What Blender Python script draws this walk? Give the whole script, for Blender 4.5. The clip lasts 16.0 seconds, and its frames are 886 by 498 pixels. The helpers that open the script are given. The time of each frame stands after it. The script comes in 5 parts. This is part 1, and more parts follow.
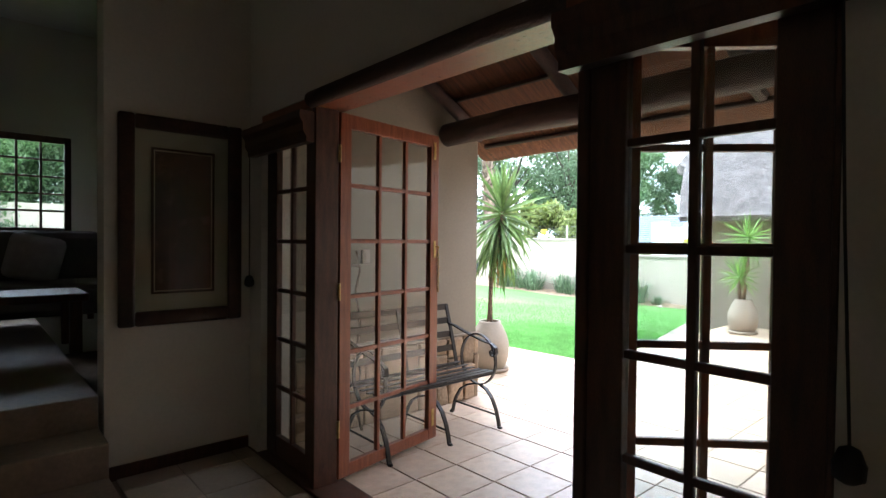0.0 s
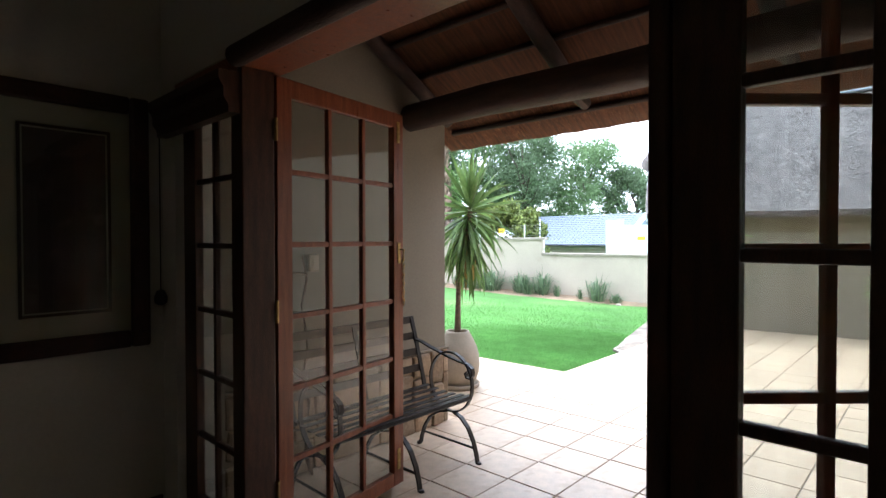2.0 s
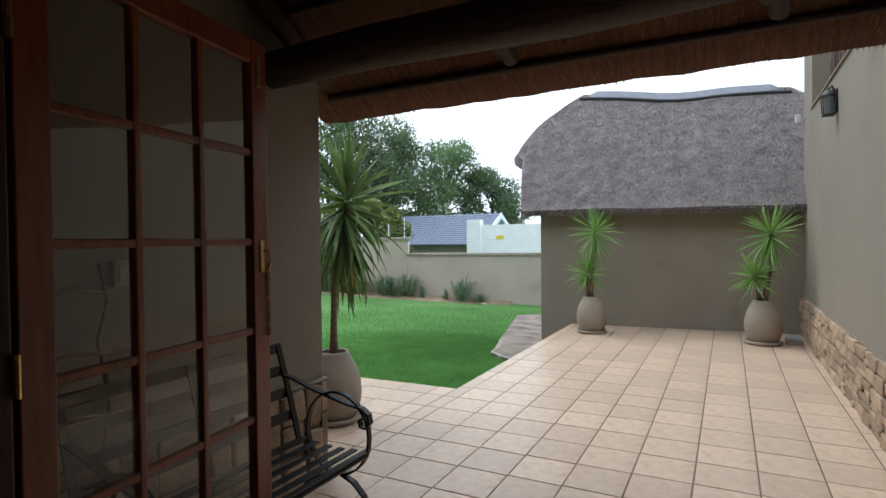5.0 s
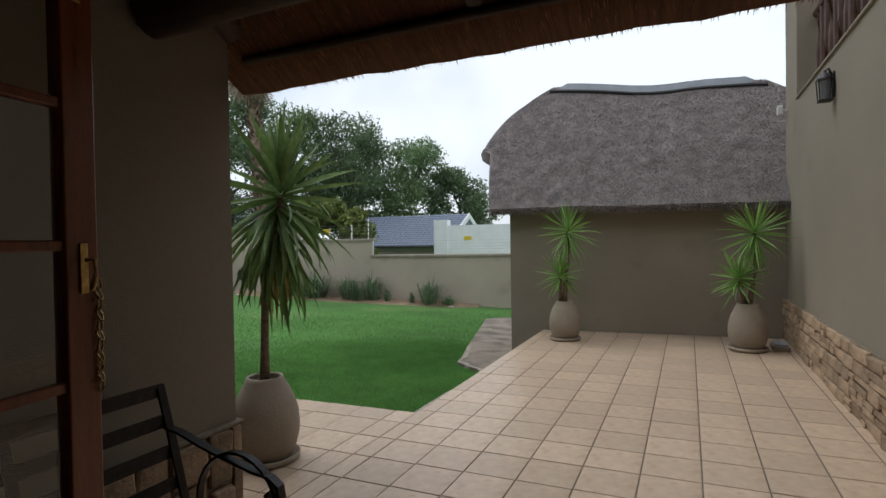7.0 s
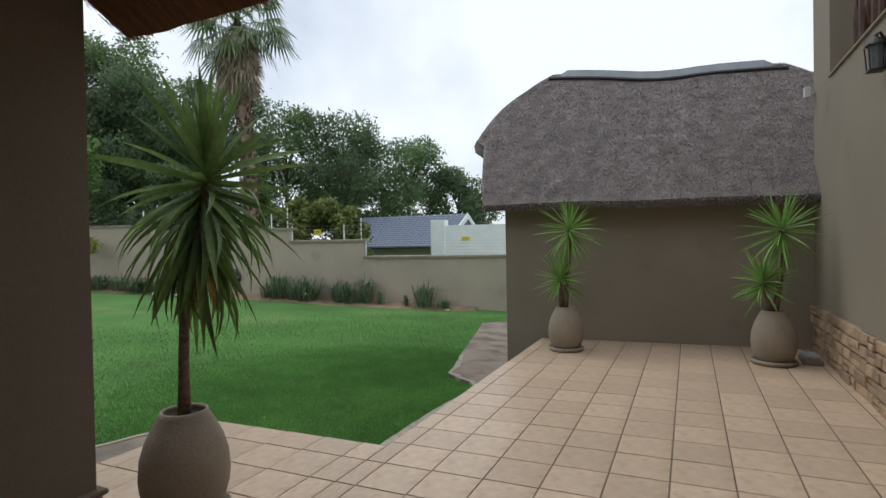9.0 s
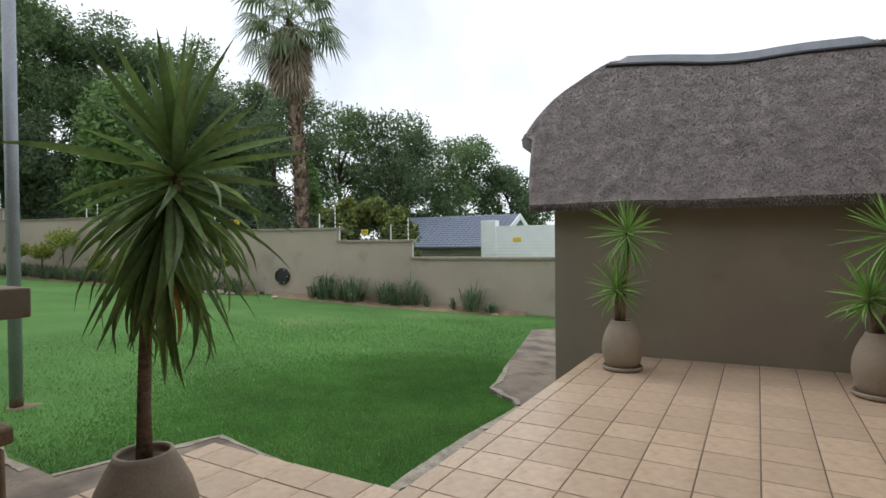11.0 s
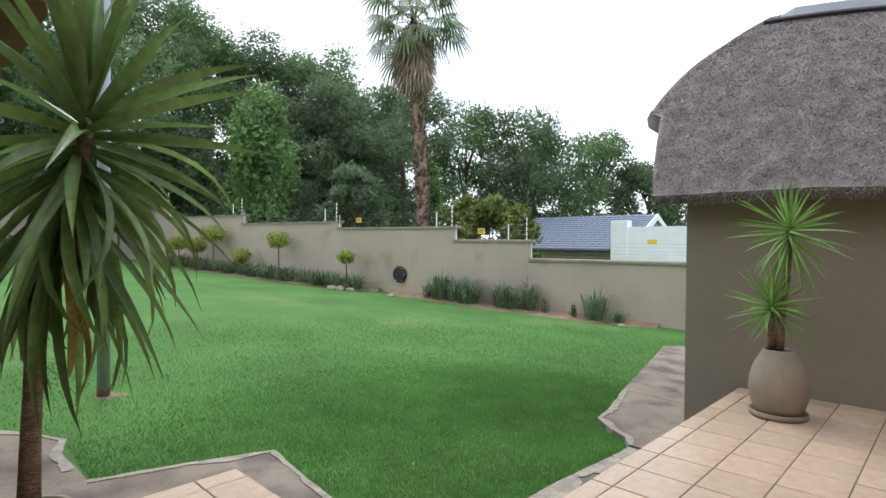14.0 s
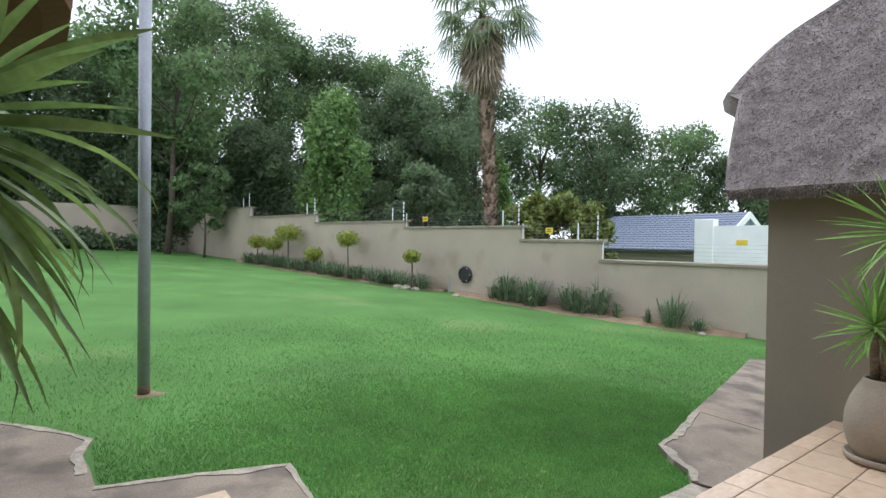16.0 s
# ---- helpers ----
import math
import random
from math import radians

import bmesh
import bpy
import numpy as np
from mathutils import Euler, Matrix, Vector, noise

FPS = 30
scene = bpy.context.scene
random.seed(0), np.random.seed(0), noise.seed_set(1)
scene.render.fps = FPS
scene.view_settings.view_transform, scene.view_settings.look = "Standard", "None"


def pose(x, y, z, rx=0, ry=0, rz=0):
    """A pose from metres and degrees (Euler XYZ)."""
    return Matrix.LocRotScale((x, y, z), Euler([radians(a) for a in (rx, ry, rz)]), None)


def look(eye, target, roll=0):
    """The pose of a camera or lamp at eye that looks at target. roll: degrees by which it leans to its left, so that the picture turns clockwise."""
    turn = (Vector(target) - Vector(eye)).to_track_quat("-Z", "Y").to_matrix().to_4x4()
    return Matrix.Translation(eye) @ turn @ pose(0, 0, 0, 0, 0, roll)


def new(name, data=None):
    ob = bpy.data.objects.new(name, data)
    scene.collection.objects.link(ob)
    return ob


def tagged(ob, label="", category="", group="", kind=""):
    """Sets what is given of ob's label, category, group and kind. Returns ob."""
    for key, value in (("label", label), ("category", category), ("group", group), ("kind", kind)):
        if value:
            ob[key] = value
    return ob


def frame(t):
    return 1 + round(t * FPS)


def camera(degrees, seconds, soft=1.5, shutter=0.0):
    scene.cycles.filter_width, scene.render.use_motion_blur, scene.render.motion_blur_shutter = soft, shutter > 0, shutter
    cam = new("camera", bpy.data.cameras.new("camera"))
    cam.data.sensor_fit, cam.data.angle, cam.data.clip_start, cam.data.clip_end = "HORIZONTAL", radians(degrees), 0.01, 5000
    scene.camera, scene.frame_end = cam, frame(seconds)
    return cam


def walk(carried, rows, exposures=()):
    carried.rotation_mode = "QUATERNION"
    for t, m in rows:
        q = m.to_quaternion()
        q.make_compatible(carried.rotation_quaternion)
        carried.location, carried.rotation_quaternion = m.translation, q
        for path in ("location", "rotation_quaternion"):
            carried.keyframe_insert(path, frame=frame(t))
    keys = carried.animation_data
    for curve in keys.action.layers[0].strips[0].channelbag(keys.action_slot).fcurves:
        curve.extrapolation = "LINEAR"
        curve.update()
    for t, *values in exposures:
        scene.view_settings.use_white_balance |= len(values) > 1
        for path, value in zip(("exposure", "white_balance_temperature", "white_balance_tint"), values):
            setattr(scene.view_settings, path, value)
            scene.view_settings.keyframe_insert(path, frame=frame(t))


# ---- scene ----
cam = camera(79.4, 16.0)
PATH = [
    (0, (0.151, 0.131, 1.441), (1.482, 1.624, 1.405), 0.6),
    (0.5, (0.243, 0.249, 1.443), (1.590, 1.727, 1.409), 0.42),
    (1, (0.348, 0.400, 1.455), (1.715, 1.859, 1.420), 0.25),
    (1.5, (0.445, 0.562, 1.464), (1.853, 1.982, 1.428), 0.12),
    (2, (0.550, 0.688, 1.447), (2.005, 2.060, 1.412), -0.05),
    (2.5, (0.660, 0.847, 1.444), (2.173, 2.155, 1.407), -0.2),
    (3, (0.757, 0.981, 1.439), (2.327, 2.220, 1.399), -0.25),
    (3.5, (0.851, 1.127, 1.445), (2.484, 2.282, 1.407), -0.35),
    (4, (0.934, 1.243, 1.434), (2.623, 2.314, 1.396), -0.4),
    (4.5, (1.042, 1.348, 1.426), (2.774, 2.348, 1.389), -0.5),
    (5, (1.159, 1.432, 1.426), (2.923, 2.373, 1.391), -0.6),
    (7.5, (2.005, 1.717, 1.421), (3.825, 2.545, 1.389), -1.03),
    (8, (2.200, 1.762, 1.405), (4.022, 2.586, 1.374), -1.09),
    (8.5, (2.397, 1.794, 1.391), (4.218, 2.621, 1.361), -1.09),
    (11, (3.219, 1.954, 1.428), (4.941, 2.970, 1.402), -0.55),
    (11.5, (3.388, 1.983, 1.416), (5.064, 3.074, 1.391), -0.46),
    (12, (3.572, 2.037, 1.414), (5.207, 3.188, 1.390), -0.21),
    (12.5, (3.757, 2.084, 1.394), (5.349, 3.294, 1.374), 0.15),
    (13, (3.919, 2.095, 1.403), (5.458, 3.372, 1.383), 0.20),
    (13.5, (4.081, 2.102, 1.401), (5.562, 3.446, 1.378), 0.23),
    (14, (4.260, 2.156, 1.391), (5.685, 3.559, 1.369), 0.49),
    (14.5, (4.402, 2.169, 1.405), (5.771, 3.627, 1.381), 0.57),
    (15, (4.572, 2.172, 1.409), (5.885, 3.681, 1.385), 0.71),
    (15.5, (4.725, 2.188, 1.406), (5.985, 3.740, 1.381), 0.74),
    (16, (4.878, 2.229, 1.413), (6.086, 3.823, 1.384), 0.74),
]
walk(cam, [(t, look(eye, target, roll)) for t, eye, target, roll in PATH],
     exposures=[(0, 2.9, 5400, 9), (1.5, 2.4, 5400, 8), (2.5, 1.8, 5400, 7), (3.5, 1.15, 5400, 6), (5, 0.55, 5600, 6), (7.5, -0.25, 6000, 7), (8.7, -0.22, 6000, 7), (11, -0.05, 6150, 8), (13, 0.36, 6000, 9), (16, 0.55, 5850, 9)])

# ---------------------------------------------------------------- world, sun
world = bpy.data.worlds.new("overcast_sky")
scene.world = world
world.use_nodes = True
wn, wl = world.node_tree.nodes, world.node_tree.links
wn.clear()
w_out, w_bg = wn.new("ShaderNodeOutputWorld"), wn.new("ShaderNodeBackground")
sky = wn.new("ShaderNodeTexSky")
sky.sky_type, sky.sun_disc = "NISHITA", False
sky.sun_elevation, sky.sun_rotation = radians(60), radians(17)
sky.air_density, sky.dust_density = 1.0, 2.0
w_co, w_noise, w_ramp, w_mix = wn.new("ShaderNodeTexCoord"), wn.new("ShaderNodeTexNoise"), wn.new("ShaderNodeValToRGB"), wn.new("ShaderNodeMix")
w_mix.data_type = "RGBA"
w_noise.inputs["Scale"].default_value, w_noise.inputs["Detail"].default_value = 2.2, 6.0
w_ramp.color_ramp.elements[0].position, w_ramp.color_ramp.elements[1].position = 0.30, 0.52
w_ramp.color_ramp.elements[0].color, w_ramp.color_ramp.elements[1].color = (0.50, 0.50, 0.50, 1), (0.97, 0.97, 0.97, 1)
w_mix.inputs[7].default_value = (12.0, 12.0, 12.2, 1)
wl.new(w_co.outputs["Generated"], w_noise.inputs["Vector"])
wl.new(w_noise.outputs["Fac"], w_ramp.inputs["Fac"])
wl.new(w_ramp.outputs["Color"], w_mix.inputs[0])
wl.new(sky.outputs["Color"], w_mix.inputs[6])
wl.new(w_mix.outputs[2], w_bg.inputs["Color"])
w_bg.inputs["Strength"].default_value = 0.10
wl.new(w_bg.outputs["Background"], w_out.inputs["Surface"])

sun_data = bpy.data.lights.new("sun", "SUN")
sun_data.energy, sun_data.angle, sun_data.color = 1.1, radians(30), (1.0, 0.96, 0.9)
sun = new("sun", sun_data)
sun.matrix_world = look((5, 16, 29), (0, 0, 0))

# lamp that burns in the room behind the doors
lamp_data = bpy.data.lights.new("table_lamp_bulb", "POINT")
lamp_data.energy, lamp_data.color, lamp_data.shadow_soft_size = 1.7, (1.0, 0.80, 0.58), 0.05
lamp_bulb = new("table_lamp_bulb", lamp_data)
lamp_bulb.matrix_world = pose(-1.55, -1.6, 1.28)


# ---------------------------------------------------------------- materials
def material(name, base, rough=0.7, metal=0.0, spread=0.15, scale=8.0, fine=60.0, bump=0.15, bump_scale=None, dark=None, stain=None, per_object=0.0, per_island=0.0, stretch=(1, 1, 1), spec=0.5, translucent=0.0, coords="Object"):
    """A procedural surface: base colour varied at two scales, a stain colour, relief and gloss that vary."""
    m = bpy.data.materials.new(name)
    m.use_nodes = True
    n, l = m.node_tree.nodes, m.node_tree.links
    b = n["Principled BSDF"]
    co, mp = n.new("ShaderNodeTexCoord"), n.new("ShaderNodeMapping")
    l.new(co.outputs[coords], mp.inputs["Vector"])
    mp.inputs["Scale"].default_value = stretch
    big, small = n.new("ShaderNodeTexNoise"), n.new("ShaderNodeTexNoise")
    for node, s in ((big, scale), (small, fine)):
        l.new(mp.outputs["Vector"], node.inputs["Vector"])
        node.inputs["Scale"].default_value, node.inputs["Detail"].default_value = s, 5.0
    lo = dark or tuple(c * (1 - spread) for c in base)
    hi = tuple(min(1, c * (1 + spread)) for c in base)
    r1 = n.new("ShaderNodeValToRGB")
    r1.color_ramp.elements[0].position, r1.color_ramp.elements[1].position = 0.32, 0.68
    r1.color_ramp.elements[0].color, r1.color_ramp.elements[1].color = (*lo, 1), (*hi, 1)
    l.new(big.outputs["Fac"], r1.inputs["Fac"])
    last = r1.outputs["Color"]
    r2 = n.new("ShaderNodeMapRange")
    r2.inputs["From Min"].default_value, r2.inputs["From Max"].default_value = 0.3, 0.7
    r2.inputs["To Min"].default_value, r2.inputs["To Max"].default_value = 1 - spread * 0.8, 1 + spread * 0.8
    l.new(small.outputs["Fac"], r2.inputs["Value"])
    value = r2.outputs["Result"]
    if per_object or per_island:
        info = n.new("ShaderNodeObjectInfo") if per_object else n.new("ShaderNodeNewGeometry")
        mr, mul = n.new("ShaderNodeMapRange"), n.new("ShaderNodeMath")
        amount = per_object or per_island
        mr.inputs["To Min"].default_value, mr.inputs["To Max"].default_value = 1 - amount, 1 + amount
        l.new(info.outputs["Random" if per_object else "Random Per Island"], mr.inputs["Value"])
        mul.operation = "MULTIPLY"
        l.new(value, mul.inputs[0])
        l.new(mr.outputs["Result"], mul.inputs[1])
        value = mul.outputs["Value"]
    hsv = n.new("ShaderNodeHueSaturation")
    l.new(last, hsv.inputs["Color"])
    l.new(value, hsv.inputs["Value"])
    last = hsv.outputs["Color"]
    if stain:
        st, sr, mx = n.new("ShaderNodeTexNoise"), n.new("ShaderNodeValToRGB"), n.new("ShaderNodeMix")
        mx.data_type = "RGBA"
        l.new(mp.outputs["Vector"], st.inputs["Vector"])
        st.inputs["Scale"].default_value, st.inputs["Detail"].default_value = stain[1], 8.0
        sr.color_ramp.elements[0].position, sr.color_ramp.elements[1].position = stain[2], min(1, stain[2] + 0.18)
        l.new(st.outputs["Fac"], sr.inputs["Fac"])
        l.new(sr.outputs["Color"], mx.inputs[0])
        l.new(last, mx.inputs[6])
        mx.inputs[7].default_value = (*stain[0], 1)
        last = mx.outputs[2]
    l.new(last, b.inputs["Base Color"])
    rr = n.new("ShaderNodeMapRange")
    rr.inputs["To Min"].default_value, rr.inputs["To Max"].default_value = max(0.02, rough - 0.12), min(1, rough + 0.12)
    l.new(big.outputs["Fac"], rr.inputs["Value"])
    l.new(rr.outputs["Result"], b.inputs["Roughness"])
    b.inputs["Metallic"].default_value, b.inputs["Specular IOR Level"].default_value = metal, spec
    if bump:
        bp = n.new("ShaderNodeBump")
        bp.inputs["Strength"].default_value, bp.inputs["Distance"].default_value = bump, 0.01
        tex = small
        if bump_scale:
            tex = n.new("ShaderNodeTexNoise")
            tex.inputs["Scale"].default_value, tex.inputs["Detail"].default_value = bump_scale, 6.0
            l.new(mp.outputs["Vector"], tex.inputs["Vector"])
        l.new(tex.outputs["Fac"], bp.inputs["Height"])
        l.new(bp.outputs["Normal"], b.inputs["Normal"])
    if translucent:
        tr, mixer = n.new("ShaderNodeBsdfTranslucent"), n.new("ShaderNodeMixShader")
        l.new(last, tr.inputs["Color"])
        mixer.inputs[0].default_value = translucent
        l.new(b.outputs["BSDF"], mixer.inputs[1])
        l.new(tr.outputs["BSDF"], mixer.inputs[2])
        l.new(mixer.outputs["Shader"], n["Material Output"].inputs["Surface"])
    return m


def glass_material():
    m = bpy.data.materials.new("window_glass")
    m.use_nodes = True
    n, l = m.node_tree.nodes, m.node_tree.links
    n.remove(n["Principled BSDF"])
    clear, gloss, fres, mixer = n.new("ShaderNodeBsdfTransparent"), n.new("ShaderNodeBsdfGlossy"), n.new("ShaderNodeLayerWeight"), n.new("ShaderNodeMixShader")
    clear.inputs["Color"].default_value = (0.93, 0.95, 0.94, 1)
    gloss.inputs["Roughness"].default_value = 0.02
    fres.inputs["Blend"].default_value = 0.5
    power, ramp = n.new("ShaderNodeMath"), n.new("ShaderNodeMapRange")
    power.operation, power.inputs[1].default_value = "POWER", 4.0
    ramp.inputs["To Min"].default_value, ramp.inputs["To Max"].default_value = 0.045, 0.85
    l.new(fres.outputs["Facing"], power.inputs[0])
    l.new(power.outputs["Value"], ramp.inputs["Value"])
    l.new(ramp.outputs["Result"], mixer.inputs[0])
    l.new(clear.outputs["BSDF"], mixer.inputs[1])
    l.new(gloss.outputs["BSDF"], mixer.inputs[2])
    l.new(mixer.outputs["Shader"], n["Material Output"].inputs["Surface"])
    return m


M_PLASTER = material("taupe_exterior_plaster", (0.265, 0.226, 0.174), 0.9, spread=0.07, scale=1.2, fine=90, bump=0.25, bump_scale=180, stain=((0.205, 0.172, 0.131), 1.6, 0.62))
M_GARDEN_WALL = material("garden_wall_plaster", (0.42, 0.36, 0.29), 0.92, spread=0.08, scale=0.7, fine=40, bump=0.25, bump_scale=120, stain=((0.33, 0.27, 0.21), 0.9, 0.6))
M_COPING = material("weathered_coping", (0.27, 0.235, 0.19), 0.9, spread=0.2, scale=3, fine=50)
M_INTERIOR = material("cream_interior_paint", (0.66, 0.62, 0.545), 0.85, spread=0.04, scale=1.5, fine=60, bump=0.12, bump_scale=140)
M_CEILING = material("white_ceiling", (0.72, 0.70, 0.66), 0.9, spread=0.03)
M_DOOR = material("red_meranti", (0.23, 0.066, 0.024), 0.32, spread=0.25, scale=5, fine=70, bump=0.10, stretch=(9, 9, 0.8), dark=(0.18, 0.048, 0.017))
M_DARK_WOOD = material("dark_stained_wood", (0.075, 0.030, 0.016), 0.4, spread=0.35, scale=6, fine=80, bump=0.2, stretch=(6, 6, 1.0))
M_LOG = material("weathered_gum_pole", (0.062, 0.034, 0.024), 0.75, spread=0.35, scale=5, fine=60, bump=0.5, stretch=(5, 1.0, 5))
M_RAFTER = material("weathered_rafter_pole", (0.062, 0.034, 0.024), 0.75, spread=0.35, scale=5, fine=60, bump=0.5, stretch=(1.2, 5, 3))
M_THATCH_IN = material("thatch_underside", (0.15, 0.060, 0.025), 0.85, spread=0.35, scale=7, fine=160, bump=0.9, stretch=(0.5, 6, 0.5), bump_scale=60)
M_STRAW = material("straw", (0.29, 0.135, 0.056), 0.8, spread=0.3, scale=9, fine=60, bump=0, per_island=0.4)
M_THATCH = material("weathered_thatch", (0.235, 0.205, 0.197), 0.95, spread=0.34, scale=5.0, fine=95, bump=1.0, bump_scale=110, stain=((0.165, 0.140, 0.135), 2.2, 0.58))
M_REED = material("grey_reed_ends", (0.275, 0.238, 0.228), 0.95, spread=0.25, scale=6, fine=60, bump=0, per_island=0.45)
M_RIDGE = material("grey_ridge_cap", (0.22, 0.235, 0.26), 0.6, spread=0.12, scale=5)
M_TILE = material("beige_ceramic_tile", (0.53, 0.395, 0.28), 0.36, spread=0.11, scale=4.0, fine=45, bump=0.06, per_object=0.10, stain=((0.43, 0.29, 0.19), 2.6, 0.56), coords="Generated", spec=0.4)
M_GROUT = material("grey_grout", (0.17, 0.135, 0.105), 0.95, spread=0.2, scale=6)
M_TILE_IN = material("interior_tile", (0.42, 0.34, 0.26), 0.35, spread=0.08, scale=5, fine=40, bump=0.05, per_object=0.05)
M_CONCRETE = material("stained_concrete", (0.26, 0.212, 0.165), 0.92, spread=0.16, scale=2.2, fine=50, bump=0.5, bump_scale=60, stain=((0.13, 0.105, 0.085), 2.0, 0.48))
M_RIM = material("pale_cement_rim", (0.33, 0.29, 0.232), 0.95, spread=0.28, scale=9, fine=60, bump=0.5, bump_scale=60, stain=((0.28, 0.25, 0.20), 7, 0.55))
M_STONE = material("split_sandstone", (0.34, 0.24, 0.155), 0.88, spread=0.22, scale=9, fine=60, bump=0.7, bump_scale=40, per_object=0.28)
M_MORTAR = material("mortar", (0.24, 0.19, 0.14), 0.95, spread=0.2, scale=12)
M_IRON = material("black_wrought_iron", (0.028, 0.024, 0.023), 0.38, metal=0.55, spread=0.3, scale=30, fine=150, bump=0.15)
M_BRASS = material("worn_brass", (0.50, 0.33, 0.12), 0.32, metal=1.0, spread=0.2, scale=30)
M_POT = material("grey_clay_pot", (0.32, 0.265, 0.205), 0.85, spread=0.10, scale=5, fine=70, bump=0.25, stain=((0.25, 0.205, 0.155), 4.0, 0.60))
M_SOIL = material("potting_soil", (0.05, 0.036, 0.026), 0.95, spread=0.4, scale=40)
M_YUCCA = material("yucca_leaf", (0.165, 0.255, 0.075), 0.34, spread=0.28, scale=4, fine=30, bump=0, per_object=0.38, translucent=0.25, coords="Object")
M_YUCCA_YOUNG = material("young_yucca_leaf", (0.235, 0.41, 0.095), 0.42, spread=0.2, scale=4, fine=30, bump=0, per_object=0.25, translucent=0.3)
M_BARK = material("yucca_bark", (0.19, 0.137, 0.095), 0.9, spread=0.35, scale=14, fine=60, bump=0.8, stretch=(1, 1, 3))
M_TRUNK = material("tree_bark", (0.085, 0.066, 0.050), 0.95, spread=0.35, scale=5, fine=40, bump=0.8)
M_PALM_BARK = material("palm_boot_bark", (0.20, 0.14, 0.105), 0.95, spread=0.35, scale=7, fine=30, bump=0.6, per_island=0.6)
M_PALM = material("palm_frond", (0.17, 0.22, 0.105), 0.5, spread=0.3, scale=3, bump=0, per_island=0.35, translucent=0.2)
M_DEAD = material("dead_palm_frond", (0.34, 0.265, 0.20), 0.9, spread=0.3, scale=3, bump=0, per_island=0.4)
M_LEAF_DARK = material("dark_tree_foliage", (0.145, 0.200, 0.108), 0.6, spread=0.28, scale=0.35, fine=1.2, bump=0, per_island=0.28, translucent=0.5, spec=0.25)
M_LEAF = material("tree_foliage", (0.165, 0.240, 0.110), 0.6, spread=0.28, scale=0.35, fine=1.2, bump=0, per_island=0.28, translucent=0.5, spec=0.25)
M_LEAF_BRIGHT = material("bright_shrub_foliage", (0.165, 0.20, 0.050), 0.6, spread=0.3, scale=1.0, fine=4, bump=0, per_island=0.45, translucent=0.3)
M_WEEP = material("weeping_foliage", (0.165, 0.265, 0.085), 0.6, spread=0.25, scale=0.5, fine=2, bump=0, per_island=0.35, translucent=0.4)
M_LEAF_BLUE = material("strap_leaf_foliage", (0.15, 0.21, 0.115), 0.55, spread=0.3, scale=2, bump=0, per_island=0.45, translucent=0.2)
M_TOPIARY = material("topiary_foliage", (0.26, 0.30, 0.05), 0.6, spread=0.3, scale=4, bump=0, per_island=0.4, translucent=0.25)
M_GRASS = material("lawn", (0.100, 0.205, 0.058), 0.9, spread=0.18, scale=0.55, fine=55, bump=0.8, bump_scale=110, stain=((0.20, 0.24, 0.105), 0.28, 0.60), spec=0.1)
M_BLADE = material("grass_blades", (0.160, 0.325, 0.090), 0.7, spread=0.16, scale=0.55, fine=3, bump=0, per_island=0.3, translucent=0.45, spec=0.1)
M_EARTH = material("bare_bed_soil", (0.28, 0.20, 0.13), 0.95, spread=0.25, scale=3, fine=40, bump=0.6)
M_ROCK = material("pale_edging_rock", (0.42, 0.37, 0.30), 0.9, spread=0.2, scale=8, bump=0.5)
M_GALV = material("galvanised_pole", (0.36, 0.38, 0.42), 0.55, metal=0.35, spread=0.10, scale=3, fine=40, bump=0.05, stain=((0.22, 0.17, 0.13), 4, 0.68))
M_WHITE = material("white_paint", (0.84, 0.85, 0.87), 0.7, spread=0.04, scale=2)
M_WIRE = material("fence_wire", (0.32, 0.33, 0.34), 0.5, metal=0.6, spread=0.1)
M_SLATE = material("blue_grey_roof_tile", (0.156, 0.183, 0.250), 0.6, spread=0.12, scale=4, fine=20, per_object=0.06)
M_SIGN = material("yellow_sign", (0.75, 0.55, 0.03), 0.5, spread=0.05)
M_BLACK = material("matt_black", (0.018, 0.017, 0.017), 0.5, spread=0.2, scale=20)
M_FRAME = material("dark_mahogany_frame", (0.05, 0.020, 0.013), 0.35, spread=0.3, scale=8, fine=60, bump=0.15)
M_MAT = material("cream_picture_mount", (0.52, 0.46, 0.35), 0.8, spread=0.04)
M_ART = material("dark_floral_painting", (0.075, 0.045, 0.038), 0.6, spread=0.2, scale=5, fine=20, bump=0.1, stain=((0.19, 0.13, 0.115), 11, 0.58))
M_FABRIC = material("grey_upholstery", (0.14, 0.12, 0.12), 0.95, spread=0.12, scale=12, fine=140, bump=0.4)
M_CUSHION = material("pale_cushion", (0.40, 0.35, 0.36), 0.95, spread=0.1, scale=12, fine=140, bump=0.4)
M_STEP = material("brown_stair_tile", (0.20, 0.145, 0.10), 0.5, spread=0.15, scale=6, fine=40)
M_PLASTIC = material("white_plastic", (0.7, 0.7, 0.7), 0.4, spread=0.03)
M_SMOKED = material("smoked_lantern_glass", (0.16, 0.17, 0.18), 0.2, spread=0.1, scale=10)
M_LAMPSHADE = material("cream_lampshade", (0.7, 0.55, 0.36), 0.8, spread=0.05, translucent=0.5)
M_GLASS = glass_material()


# ---------------------------------------------------------------- mesh helpers
def finish(name, bm, mat, parent=None, label="", smooth=False):
    me = bpy.data.meshes.new(name)
    bm.normal_update()
    bm.to_mesh(me)
    bm.free()
    if smooth:
        me.polygons.foreach_set("use_smooth", [True] * len(me.polygons))
    me.materials.append(mat)
    ob = new(name, me)
    if parent:
        ob.parent = parent
    if label:
        ob["label"] = label
    return ob


